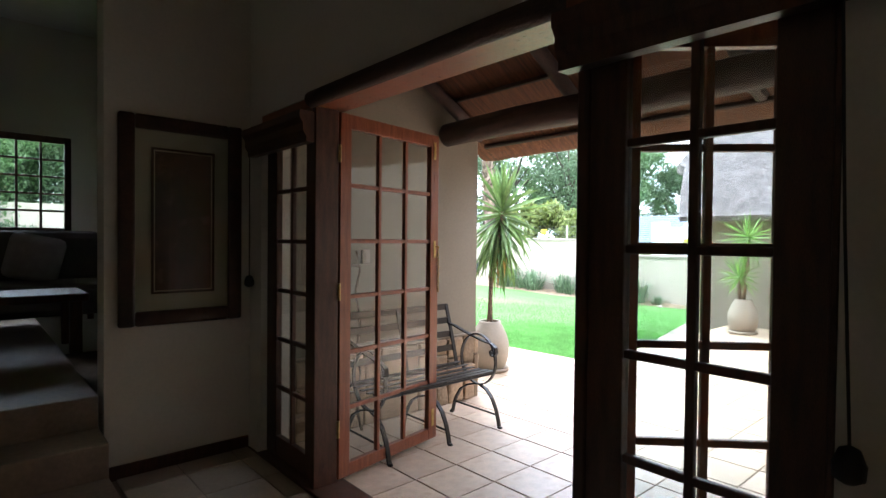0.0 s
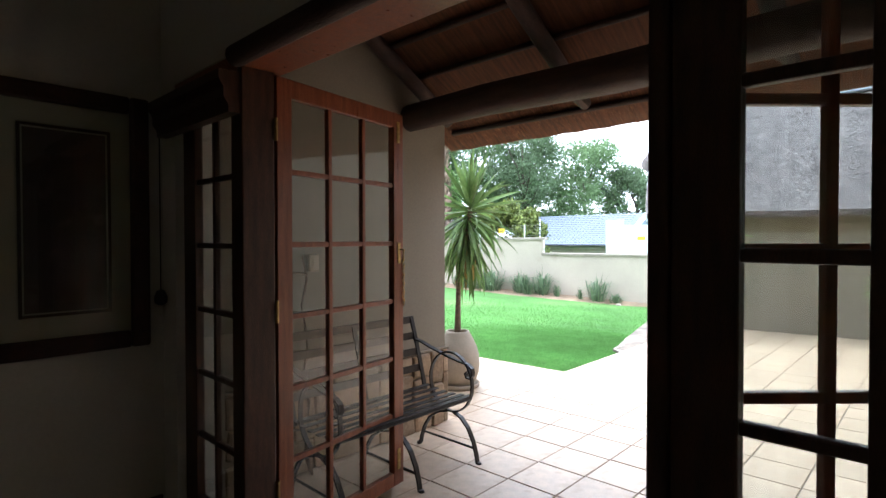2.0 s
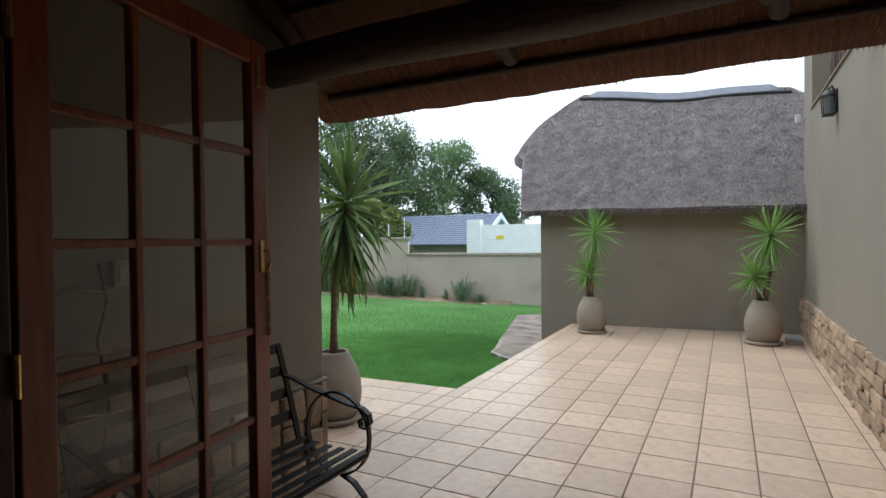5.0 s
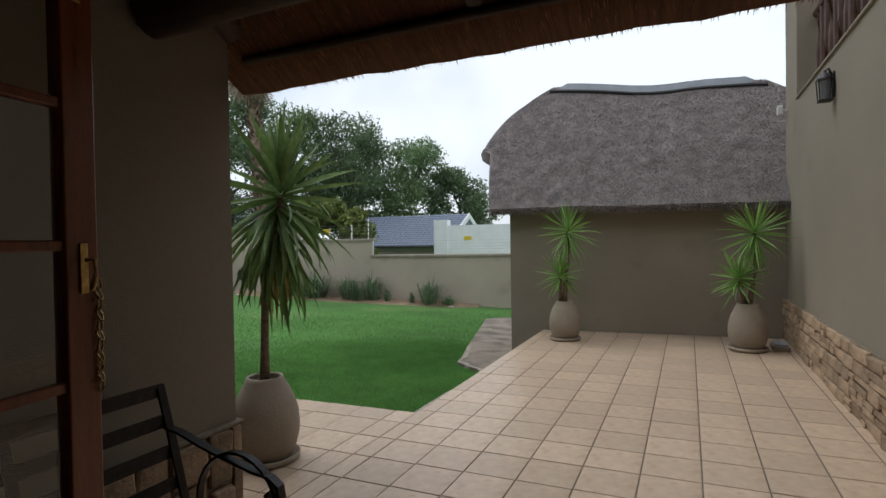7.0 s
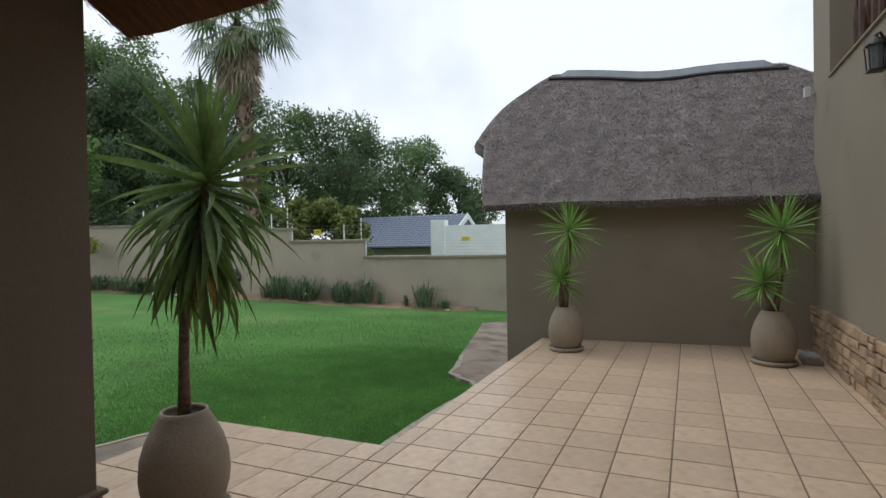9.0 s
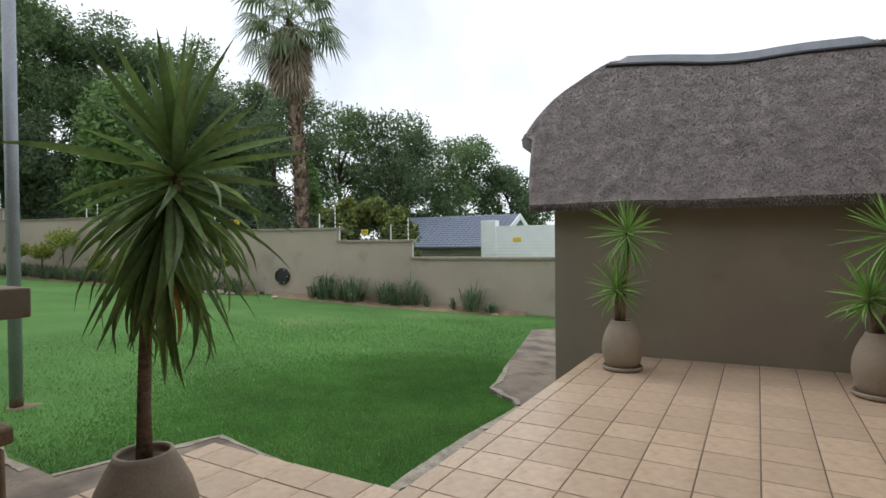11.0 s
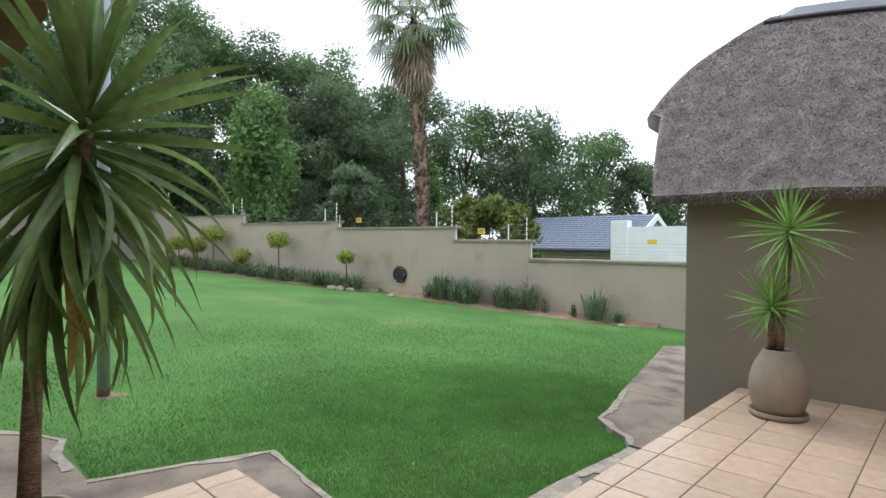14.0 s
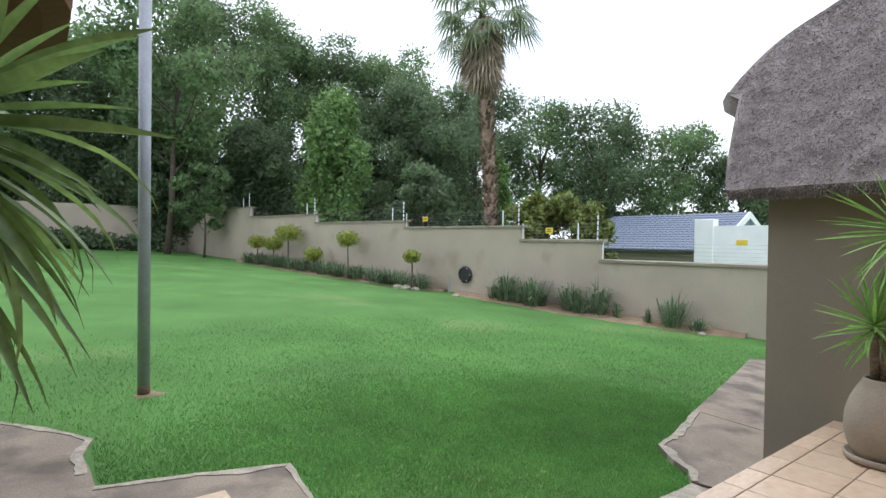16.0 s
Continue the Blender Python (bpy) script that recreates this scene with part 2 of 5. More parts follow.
def part(name, bm, mat, parent, label="", smooth=False):
    return finish(name, bm, mat, parent, label, smooth)


def from_arrays(name, verts, faces, mat, parent=None, label="", smooth=False):
    me = bpy.data.meshes.new(name)
    me.from_pydata(verts, [], faces)
    if smooth:
        me.polygons.foreach_set("use_smooth", [True] * len(me.polygons))
    me.materials.append(mat)
    ob = new(name, me)
    if parent:
        ob.parent = parent
    if label:
        ob["label"] = label
    return ob


def thing(name, label, category, m=None, group="", kind=""):
    ob = new(name)
    ob.empty_display_size = 0.1
    if m is not None:
        ob.matrix_basis = m
    return tagged(ob, label, category, group, kind)


def add_box(bm, lo, hi, bevel=0.0, m=None):
    lo, hi = Vector(lo), Vector(hi)
    mid, size = (lo + hi) / 2, hi - lo
    made = bmesh.ops.create_cube(bm, size=1.0, matrix=Matrix.Translation(mid) @ Matrix.Diagonal((*size, 1)))
    verts = made["verts"]
    if bevel:
        edges = list({e for v in verts for e in v.link_edges})
        out = bmesh.ops.bevel(bm, geom=edges, offset=min(bevel, min(size) * 0.45), segments=2, affect="EDGES", profile=0.5)
        verts = list({v for f in out["faces"] for v in f.verts} | {v for v in verts if v.is_valid})
    if m is not None:
        bmesh.ops.transform(bm, matrix=m, verts=verts)
    return verts


def box(lo, hi, bevel=0.0):
    bm = bmesh.new()
    add_box(bm, lo, hi, bevel)
    return bm


def add_tube(bm, points, radius, sides=8, caps=True, flat=1.0, wobble=0.0):
    """A tube along points; radius a number or one for each point; flat squeezes it across its second axis."""
    points = [Vector(p) for p in points]
    radii = radius if isinstance(radius, (list, tuple)) else [radius] * len(points)
    rings, up = [], Vector((0.0, 0.0, 1.0))
    for i, p in enumerate(points):
        along = (points[min(i + 1, len(points) - 1)] - points[max(i - 1, 0)]).normalized()
        side = along.cross(up)
        if side.length < 1e-3:
            side = along.cross(Vector((1.0, 0.0, 0.0)))
        side.normalize()
        over = side.cross(along).normalized()
        ring = []
        for k in range(sides):
            a = 2 * math.pi * k / sides
            r = radii[i] * (1 + wobble * noise.noise(p * 3 + Vector((k * 1.7, 0, 0))))
            ring.append(bm.verts.new(p + side * math.cos(a) * r + over * math.sin(a) * r * flat))
        rings.append(ring)
    for a, b in zip(rings, rings[1:]):
        for k in range(sides):
            bm.faces.new((a[k], a[(k + 1) % sides], b[(k + 1) % sides], b[k]))
    if caps:
        bm.faces.new(list(reversed(rings[0])))
        bm.faces.new(rings[-1])


def tube(points, radius, sides=8, flat=1.0, wobble=0.0):
    bm = bmesh.new()
    add_tube(bm, points, radius, sides, True, flat, wobble)
    return bm


def lathe(profile, sides=32):
    """A turned body from (radius, height) pairs."""
    bm = bmesh.new()
    rings = []
    for r, z in profile:
        rings.append([bm.verts.new((r * math.cos(2 * math.pi * k / sides), r * math.sin(2 * math.pi * k / sides), z)) for k in range(sides)])
    for a, b in zip(rings, rings[1:]):
        for k in range(sides):
            bm.faces.new((a[k], a[(k + 1) % sides], b[(k + 1) % sides], b[k]))
    bm.faces.new(list(reversed(rings[0])))
    bm.faces.new(rings[-1])
    return bm


def smoothstep(v):
    v = min(1.0, max(0.0, v))
    return v * v * (3 - 2 * v)


def patio_z(x, y):
    """The tiled terrace falls gently towards the lawn."""
    return 0.003 * (x - 3) - 0.017 * (y - 2.5)


def ground_z(x, y):
    """The garden: one gentle slope, down towards the boundary wall and up along it, level far off."""
    fx, fy = 45 * math.tanh(x / 45), 60 * math.tanh(y / 60)
    z = -0.44 - 0.0365 * fx + 0.0405 * fy - 0.11 * smoothstep((x - 9) / 7)
    return z + 0.012 * noise.noise(Vector((x * 0.6, y * 0.6, 0)))


# ---------------------------------------------------------------- ground and boundary
def axis_steps(a, b, fine, far):
    steps, v = [], a
    while v < b:
        steps.append(v)
        v += fine
    out, grow, lo, hi = [], fine, a, b
    left, right = [], []
    while lo > -far:
        grow *= 1.35
        lo -= grow
        hi += grow
        left.insert(0, lo)
        right.append(hi)
    return left + steps + [b] + right


gx, gy = axis_steps(2, 22, 0.4, 600), axis_steps(2, 40, 0.5, 600)
g_verts = [(x, y, ground_z(x, y)) for y in gy for x in gx]
g_n = len(gx)
g_faces = [(j * g_n + i, j * g_n + i + 1, (j + 1) * g_n + i + 1, (j + 1) * g_n + i) for j in range(len(gy) - 1) for i in range(g_n - 1)]
ground = tagged(from_arrays("ground", g_verts, g_faces, M_GRASS, smooth=True), "mown green lawn with paler worn patches", "lawn", kind="structure")

WALL_SLOPE = -0.2


def wall_x(y):
    return 18.4 + WALL_SLOPE * (y - 11)


def wall_at(y, across=0.0, z=0.0):
    """A point on the garden wall's inner face at y, moved across away from the lawn."""
    return Vector((wall_x(y) + across * 0.98, y + across * 0.196, z))


garden_wall = thing("wall_garden", "tall taupe plastered boundary wall stepping up the slope", "garden wall", kind="structure")
WALL_STEPS = ((3.0, 12.04, 0.94), (12.04, 14.8, 1.53), (14.8, 20.2, 1.99), (20.2, 26.15, 2.26), (26.15, 32.2, 2.66), (32.2, 40.0, 3.20))
for y0, y1, top in WALL_STEPS:
    bm = bmesh.new()
    ring = [wall_at(y0), wall_at(y1), wall_at(y1, 0.22), wall_at(y0, 0.22)]
    lo = [bm.verts.new((p.x, p.y, -2.0)) for p in ring]
    hi = [bm.verts.new((p.x, p.y, top - 0.09)) for p in ring]
    for k in range(4):
        bm.faces.new((lo[k], lo[(k + 1) % 4], hi[(k + 1) % 4], hi[k]))
    bm.faces.new(hi)
    part("panel", bm, M_GARDEN_WALL, garden_wall)
    bm = bmesh.new()
    ring = [wall_at(y0 - 0.10, -0.06), wall_at(y1 + 0.03, -0.06), wall_at(y1 + 0.03, 0.28), wall_at(y0 - 0.10, 0.28)]
    lo = [bm.verts.new((p.x, p.y, top - 0.09)) for p in ring]
    hi = [bm.verts.new((p.x, p.y, top - (0.02 if k < 2 else 0.0))) for k, p in enumerate(ring)]
    for k in range(4):
        bm.faces.new((lo[k], lo[(k + 1) % 4], hi[(k + 1) % 4], hi[k]))
    bm.faces.new(hi)
    bm.faces.new(list(reversed(lo)))
    part("coping", bm, M_COPING, garden_wall, "weathered darker coping")
# the wall turns along the back of the garden
bm = bmesh.new()
add_box(bm, (-25, 40.0, -1), (wall_x(40) + 0.1, 40.25, 3.35))
back_wall = tagged(finish("wall_back", bm, M_GARDEN_WALL), "taupe plastered wall along the back of the garden", "garden wall", kind="structure")

# electric fence: posts, brackets and wires above the coping
fence = thing("electric_fence", "white electric fence posts with thin wires on the wall", "fence")
for y0, y1, top in WALL_STEPS:
    tops = []
    for y, tall in ((y0 + 0.12, 0.78), (y0 + 0.75, 0.52)):
        p = wall_at(y, 0.05, top - 0.02)
        post = part("post", tube([p, p + Vector((0, 0, tall))], 0.022, 6), M_WHITE, fence, "white fence post")
        for k in range(5):
            z = 0.1 + k * (tall - 0.14) / 4
            part("insulator", box(p + Vector((-0.03, -0.03, z)), p + Vector((0.03, 0.03, z + 0.03))), M_BLACK, post) if tall > 0.6 else None
    last = wall_at(y1 - 0.05, 0.05, top)
    part("post", tube([last, last + Vector((0, 0, 0.5))], 0.018, 6), M_WHITE, fence)
    for k in range(5):
        a, b = wall_at(y0 + 0.12, 0.05, top + 0.08 + 0.1 * k), wall_at(y1 - 0.05, 0.05, top + 0.08 + 0.1 * k)
        part("wire", tube([a, (a + b) / 2 - Vector((0, 0, 0.01)), b], 0.002, 4), M_WIRE, fence)


def warning_sign(y, z, turn=0.0):
    p = wall_at(y, 0.0, z)
    sign = thing("warning_sign", "small yellow electric fence warning sign on the wires", "sign", Matrix.Translation(p) @ pose(0, 0, 0, 0, 0, 11.3 + turn), group="fence warning signs")
    part("plate", box((-0.006, -0.13, -0.09), (0.006, 0.13, 0.09), 0.004), M_SIGN, sign)
    for k in range(2):
        part("text_bar", box((-0.010, -0.08, 0.02 - k * 0.06), (-0.0065, 0.08, 0.045 - k * 0.06)), M_BLACK, sign)


warning_sign(13.75, 1.53 + 0.27)
warning_sign(19.1, 1.99 + 0.27)

# ---------------------------------------------------------------- terrace: screed under the tiles
S, X0, Y0 = 0.333, 3.82, 0.94
terrace = thing("floor", "beige ceramic tiled terrace with dark grout joints", "tiled floor", kind="structure")


def screed(x0, x1, y0, y1, deep=0.6):
    bm = bmesh.new()
    top = [bm.verts.new((x, y, patio_z(x, y) - 0.007)) for x, y in ((x0, y0), (x1, y0), (x1, y1), (x0, y1))]
    low = [bm.verts.new((v.co.x, v.co.y, v.co.z - deep)) for v in top]
    bm.faces.new(top)
    for k in range(4):
        bm.faces.new((low[k], low[(k + 1) % 4], top[(k + 1) % 4], top[k]))
    return bm


part("screed", screed(1.80, 10.03, 0.40, 3.735), M_GROUT, terrace, "grey grout bed")
part("screed", screed(3.20, 5.74, 3.736, 5.42), M_GROUT, terrace, "grey grout bed")

# concrete edging round the terrace
def slab(name, outline, top, deep, label):
    bm = bmesh.new()
    up = [bm.verts.new((x, y, top(x, y) + 0.006 * noise.noise(Vector((x * 3, y * 3, 1))))) for x, y in outline]
    lo = [bm.verts.new((v.co.x, v.co.y, v.co.z - deep)) for v in up]
    bm.faces.new(up)
    for k in range(len(up)):
        bm.faces.new((lo[k], lo[(k + 1) % len(up)], up[(k + 1) % len(up)], up[k]))
    bmesh.ops.triangulate(bm, faces=[f for f in bm.faces if len(f.verts) > 4])
    return tagged(finish(name, bm, M_CONCRETE), label, "concrete edging", kind="structure")


def jag(points, amount=0.03, step=0.12):
    """An outline with the uneven edge of hand-cast concrete."""
    out = []
    for (ax, ay), (bx, by) in zip(points, points[1:] + points[:1]):
        n = max(1, int(math.hypot(bx - ax, by - ay) / step))
        for k in range(n):
            t = k / n
            x, y = ax + (bx - ax) * t, ay + (by - ay) * t
            if k:
                x += amount * noise.noise(Vector((x * 5, y * 5, 3)))
                y += amount * noise.noise(Vector((x * 5, y * 5, 9)))
            out.append((x, y))
    return out


edge_z = lambda x, y: ground_z(x, y) + 0.035
slab("pavement_edging", jag([(5.75, 3.95), (6.29, 4.39), (6.38, 5.14), (6.43, 5.77), (6.49, 6.35), (5.76, 6.51), (5.19, 6.62), (4.34, 6.67), (3.9, 6.66), (3.9, 5.435), (5.75, 5.435)], 0.012), edge_z, 0.5, "stained rough concrete strip beside the tiles")
BORDER = [(6.29, 4.39), (6.83, 4.44), (7.74, 4.46), (8.27, 4.46), (8.94, 4.45), (9.18, 4.46)]
slab("pavement_border", jag([(10.02, 3.94), (10.02, 3.74), (5.745, 3.74), (5.745, 3.93)] + BORDER + [(9.30, 4.12)], 0.012), lambda x, y: edge_z(x, y) - 0.004, 0.7, "narrow stained concrete border along the tiles")
slab("pavement_slab", jag([(3.9, 6.60), (4.34, 6.60), (5.20, 6.58), (5.19, 6.9), (5.16, 7.30), (5.25, 7.62), (4.98, 8.0), (4.62, 8.38), (3.9, 8.9)], 0.02), lambda x, y: edge_z(x, y) - 0.014, 0.4, "broken stained concrete slab at the lawn's edge")
PATH_NEAR = [(9.19, 4.47), (9.38, 4.60), (9.46, 4.78), (9.69, 5.07), (10.12, 5.16), (11.20, 5.50)]
PATH_FAR = [(11.23, 5.51), (12.4, 5.84), (13.2, 6.08), (14.7, 6.5), (15.8, 6.83)]
slab("pavement_path", jag(PATH_NEAR + [(11.27, 4.27), (10.02, 4.27), (10.02, 3.95), (9.31, 4.13)], 0.014), lambda x, y: ground_z(x, y) + 0.05, 0.5, "stained concrete path along the outbuilding")
slab("pavement_path", jag(PATH_FAR + [(16.4, 6.5), (16.2, 4.27), (11.30, 4.27)], 0.014), lambda x, y: ground_z(x, y) + 0.045, 0.5, "stained concrete path along the outbuilding")


def rim(points, width, inward, top, label):
    """A pale ragged cement rim along the outer edge of a slab."""
    line = jag(points, 0.014, 0.06)
    line = line[:line.index(points[-1]) + 1]
    bm = bmesh.new()
    rows = []
    for k, (x, y) in enumerate(line):
        (ax, ay), (bx, by) = line[max(0, k - 1)], line[min(len(line) - 1, k + 1)]
        d = Vector((bx - ax, by - ay)).normalized()
        w = width * (1 + 0.8 * noise.noise(Vector((x * 3, y * 3, 5))) + 0.4 * noise.noise(Vector((x * 11, y * 11, 5))))
        ix, iy = x + inward * d.y * w, y - inward * d.x * w
        rows.append([bm.verts.new(p) for p in ((x, y, top(x, y) - 0.05), (x, y, top(x, y) + 0.005), (ix, iy, top(ix, iy) + 0.008), (ix, iy, top(ix, iy) - 0.02))])
    for a, b in zip(rows, rows[1:]):
        for k in range(3):
            bm.faces.new((a[k], a[k + 1], b[k + 1], b[k]))
    bmesh.ops.recalc_face_normals(bm, faces=bm.faces)
    tagged(finish("pavement_rim", bm, M_RIM), label, "concrete edging", kind="structure")


rim(PATH_NEAR, 0.075, 1, lambda x, y: ground_z(x, y) + 0.05, "pale ragged cement rim of the concrete path")
rim(BORDER, 0.17, 1, edge_z, "pale cement border along the tiles")
rim([(6.29, 4.39), (6.38, 5.14), (6.43, 5.77), (6.49, 6.35), (5.76, 6.51), (5.19, 6.62)], 0.06, -1, edge_z, "pale cement rim of the stained edging")
rim([(5.17, 6.9), (5.16, 7.30), (5.25, 7.62), (4.98, 8.0), (4.62, 8.38)], 0.07, -1, lambda x, y: edge_z(x, y) - 0.014, "pale ragged rim of the broken slab")

# ---------------------------------------------------------------- house shell
def wall_piece(name, lo, hi, mat, label, parent=None):
    ob = finish(name, box(lo, hi), mat, parent)
    return tagged(ob, label, "wall", kind="structure") if parent is None else ob


# wall with the doorway: inside face x = 1.60, outside face x = 1.80
wall_piece("wall_east_1", (1.60, 3.56, 0), (1.80, 3.74, 2.24), M_INTERIOR, "cream painted wall beside the glazed doors")
wall_piece("wall_east_2", (1.60, -3.2, 0), (1.80, 0.43, 2.24), M_INTERIOR, "cream painted wall beside the glazed doors")
wall_piece("wall_east_3", (1.60, -3.2, 2.24), (1.80, 3.74, 3.9), M_INTERIOR, "cream painted wall above the glazed doors")
wall_piece("wall_east_outer", (1.803, -3.2, 2.25), (1.83, 3.58, 3.9), M_PLASTER, "taupe plastered wall above the doors")
# picture wall, and the outer wall that goes on as the veranda's side
wall_piece("wall_north", (0.74, 3.74, 0), (1.80, 3.95, 3.9), M_INTERIOR, "cream painted wall with a framed picture")
wall_piece("wall_veranda", (1.803, 3.64, -0.5), (3.70, 3.95, 3.3), M_PLASTER, "taupe plastered veranda side wall on a stone plinth")
wall_piece("wall_veranda_inner", (1.803, 3.585, 0.0), (1.86, 3.638, 2.9), M_PLASTER, "taupe plastered return beside the glazed side light")
# room behind
wall_piece("wall_west", (-3.2, -3.2, 0), (-3.0, 9.0, 3.9), M_INTERIOR, "cream painted living room wall")
wall_piece("wall_south", (-3.0, -3.4, 0), (1.80, -3.2, 3.9), M_INTERIOR, "cream painted living room wall")
wall_piece("wall_lounge_east", (1.60, 3.952, 0), (1.80, 9.0, 3.9), M_INTERIOR, "cream painted lounge wall")
tagged(finish("ceiling", box((-3.2, -3.4, 3.9), (1.84, 9.2, 4.05)), M_CEILING), "white ceiling", "ceiling", kind="structure")
# lounge window wall at y = 8
wall_piece("wall_lounge_1", (-3.0, 8.0, 0), (0.05, 8.2, 3.9), M_INTERIOR, "cream painted lounge wall")
wall_piece("wall_lounge_2", (1.10, 8.0, 0), (1.60, 8.2, 3.9), M_INTERIOR, "cream painted lounge wall")
wall_piece("wall_lounge_3", (0.05, 8.0, 0), (1.10, 8.2, 1.45), M_INTERIOR, "cream painted lounge wall below the window")
wall_piece("wall_lounge_4", (0.05, 8.0, 2.62), (1.10, 8.2, 3.9), M_INTERIOR, "cream painted lounge wall above the window")

# north wing beyond the veranda's side wall
wing = thing("wall_wing", "taupe plastered house wing with a stone plinth", "house wall", kind="structure")
part("wall", box((1.83, 4.62, -0.6), (4.16, 9.0, 1.12)), M_PLASTER, wing)
part("wall", box((1.83, 4.62, 1.12), (4.16, 4.75, 3.4)), M_PLASTER, wing)
part("wall", box((1.83, 5.95, 1.12), (4.16, 9.0, 3.4)), M_PLASTER, wing)
part("wall", box((1.83, 4.752, 2.3), (4.155, 5.948, 3.4)), M_PLASTER, wing)

tagged(finish("floor_inside", box((-3.2, -3.4, -0.3), (1.80, 8.2, 0.0)), M_GROUT), "dark grout bed of the living room floor", "floor", kind="structure")

# house on the far side of the terrace: wall face y = 0.50
south_house = thing("wall_house", "taupe plastered house wall with a rough stone plinth", "house wall", kind="structure")
part("wall", box((1.84, 0.10, -0.4), (10.028, 0.50, 3.0)), M_PLASTER, south_house)
part("wall", box((9.25, 0.10, 3.002), (10.028, 0.50, 5.6)), M_PLASTER, south_house)
part("wall", box((9.25, -3.5, -0.4), (10.028, 0.098, 5.6)), M_PLASTER, south_house)
# unseen rear wall, raised to 7.5 m to cut sky light on the veranda
part("wall", box((1.84, -3.6, -0.4), (9.248, -3.4, 7.5)), M_PLASTER, south_house)
# unseen block above the rooms, added to keep sky light off the veranda
part("wall", box((-3.2, -3.6, 4.06), (1.83, 9.2, 6.5)), M_PLASTER, south_house)
part("balcony_floor", box((1.84, -3.4, 2.72), (9.248, 0.098, 2.9)), M_CONCRETE, south_house)
part("cap", box((1.84, 0.08, 3.002), (9.248, 0.52, 3.03), 0.008), M_PLASTER, south_house)

# balcony railing of upright poles
railing = thing("balcony_railing", "dark red-brown gum pole railing on the balcony parapet", "railing")
for k in range(30):
    x = 9.12 - 0.19 * k
    part("post", tube([(x, 0.30, 3.03), (x + 0.006 * (k % 3 - 1), 0.30, 3.50), (x, 0.30, 3.93)], 0.032 + 0.004 * (k % 2), 8), M_DARK_WOOD, railing)
part("rail", tube([(9.24, 0.30, 3.96), (6.0, 0.30, 3.97), (3.6, 0.30, 3.96)], 0.045, 8), M_DARK_WOOD, railing)
part("rail", tube([(9.24, 0.24, 3.20), (6.0, 0.24, 3.20), (3.6, 0.24, 3.20)], 0.035, 8), M_DARK_WOOD, railing)


# ---------------------------------------------------------------- glazed doors
def glazed_leaf(bm_wood, panes, width, height, cols, rows, stile, top, bottom, depth=0.042, bar=0.026):
    """Wood of one glazed leaf in its own plane: x along the leaf, z up, y its thickness. Adds pane rectangles to panes."""
    d = depth / 2
    add_box(bm_wood, (0, -d, 0), (stile, d, height), 0.004)
    add_box(bm_wood, (width - stile, -d, 0), (width, d, height), 0.004)
    add_box(bm_wood, (stile - 0.002, -d + 0.002, 0), (width - stile + 0.002, d - 0.002, bottom), 0.004)
    add_box(bm_wood, (stile - 0.002, -d + 0.002, height - top), (width - stile + 0.002, d - 0.002, height), 0.004)
    w, h = width - 2 * stile, height - top - bottom
    for c in range(1, cols):
        x = stile + w * c / cols
        add_box(bm_wood, (x - bar / 2, -d + 0.006, bottom - 0.002), (x + bar / 2, d - 0.006, height - top + 0.002), 0.005)
    for r in range(1, rows):
        z = bottom + h * r / rows
        add_box(bm_wood, (stile - 0.002, -d + 0.008, z - bar / 2), (width - stile + 0.002, d - 0.008, z + bar / 2), 0.005)
    for c in range(cols):
        for r in range(rows):
            panes.append((stile + w * c / cols, stile + w * (c + 1) / cols, bottom + h * r / rows, bottom + h * (r + 1) / rows))


def leaf_thing(name, label, m, width, height, cols, rows, stile, top, bottom, mat, kind="structure"):
    leaf = thing(name, label, "glazed door", m, kind=kind)
    bm, panes = bmesh.new(), []
    glazed_leaf(bm, panes, width, height, cols, rows, stile, top, bottom)
    part("frame", bm, mat, leaf)
    for a, b, c, d in panes:
        pane = part("pane", box((a, -0.003, c), (b, 0.003, d)), M_GLASS, leaf)
        pane.visible_shadow = False
    return leaf


LEAF_H = 2.17
door_1 = leaf_thing("door_1", "open red-brown wooden french door with small panes", pose(1.757, 2.852, 0.03, 0, 0, 10.0), 0.905, LEAF_H - 0.03, 3, 6, 0.085, 0.085, 0.075, M_DOOR)
door_2 = leaf_thing("door_2", "dark wooden french door folded back outside", pose(1.80, 1.085, 0.03, 0, 0, -46), 0.80, LEAF_H - 0.03, 3, 6, 0.062, 0.085, 0.075, M_DOOR)
window_1 = leaf_thing("window_1", "dark wooden glazed side light with small panes", pose(1.66, 3.555, 0.03, 0, 0, -90), 0.68, LEAF_H - 0.03, 2, 6, 0.14, 0.122, 0.128, M_DARK_WOOD)
window_2 = leaf_thing("window_2", "dark wooden glazed side light with small panes", pose(1.63, 1.078, 0.03, 0, 0, -90), 0.633, LEAF_H - 0.03, 2, 6, 0.12, 0.122, 0.128, M_DARK_WOOD)
# frame posts and head
door_frame = thing("trim_door_frame", "dark wooden door frame with a rounded head", "door frame", kind="structure")
part("post", box((1.60, 1.08, 0.0), (1.75, 1.122, 2.177), 0.006), M_DARK_WOOD, door_frame)
part("post", box((1.60, 2.832, 0.0), (1.75, 2.873, 2.177), 0.006), M_DARK_WOOD, door_frame)
part("post", box((1.60, 0.432, 0.0), (1.75, 0.446, 2.177), 0.004), M_DARK_WOOD, door_frame)
part("head", box((1.60, 0.432, 2.178), (1.80, 3.56, 2.238), 0.008), M_DOOR, door_frame)
part("threshold", box((1.58, 0.432, -0.02), (1.81, 3.56, 0.022), 0.006), M_DARK_WOOD, door_frame)
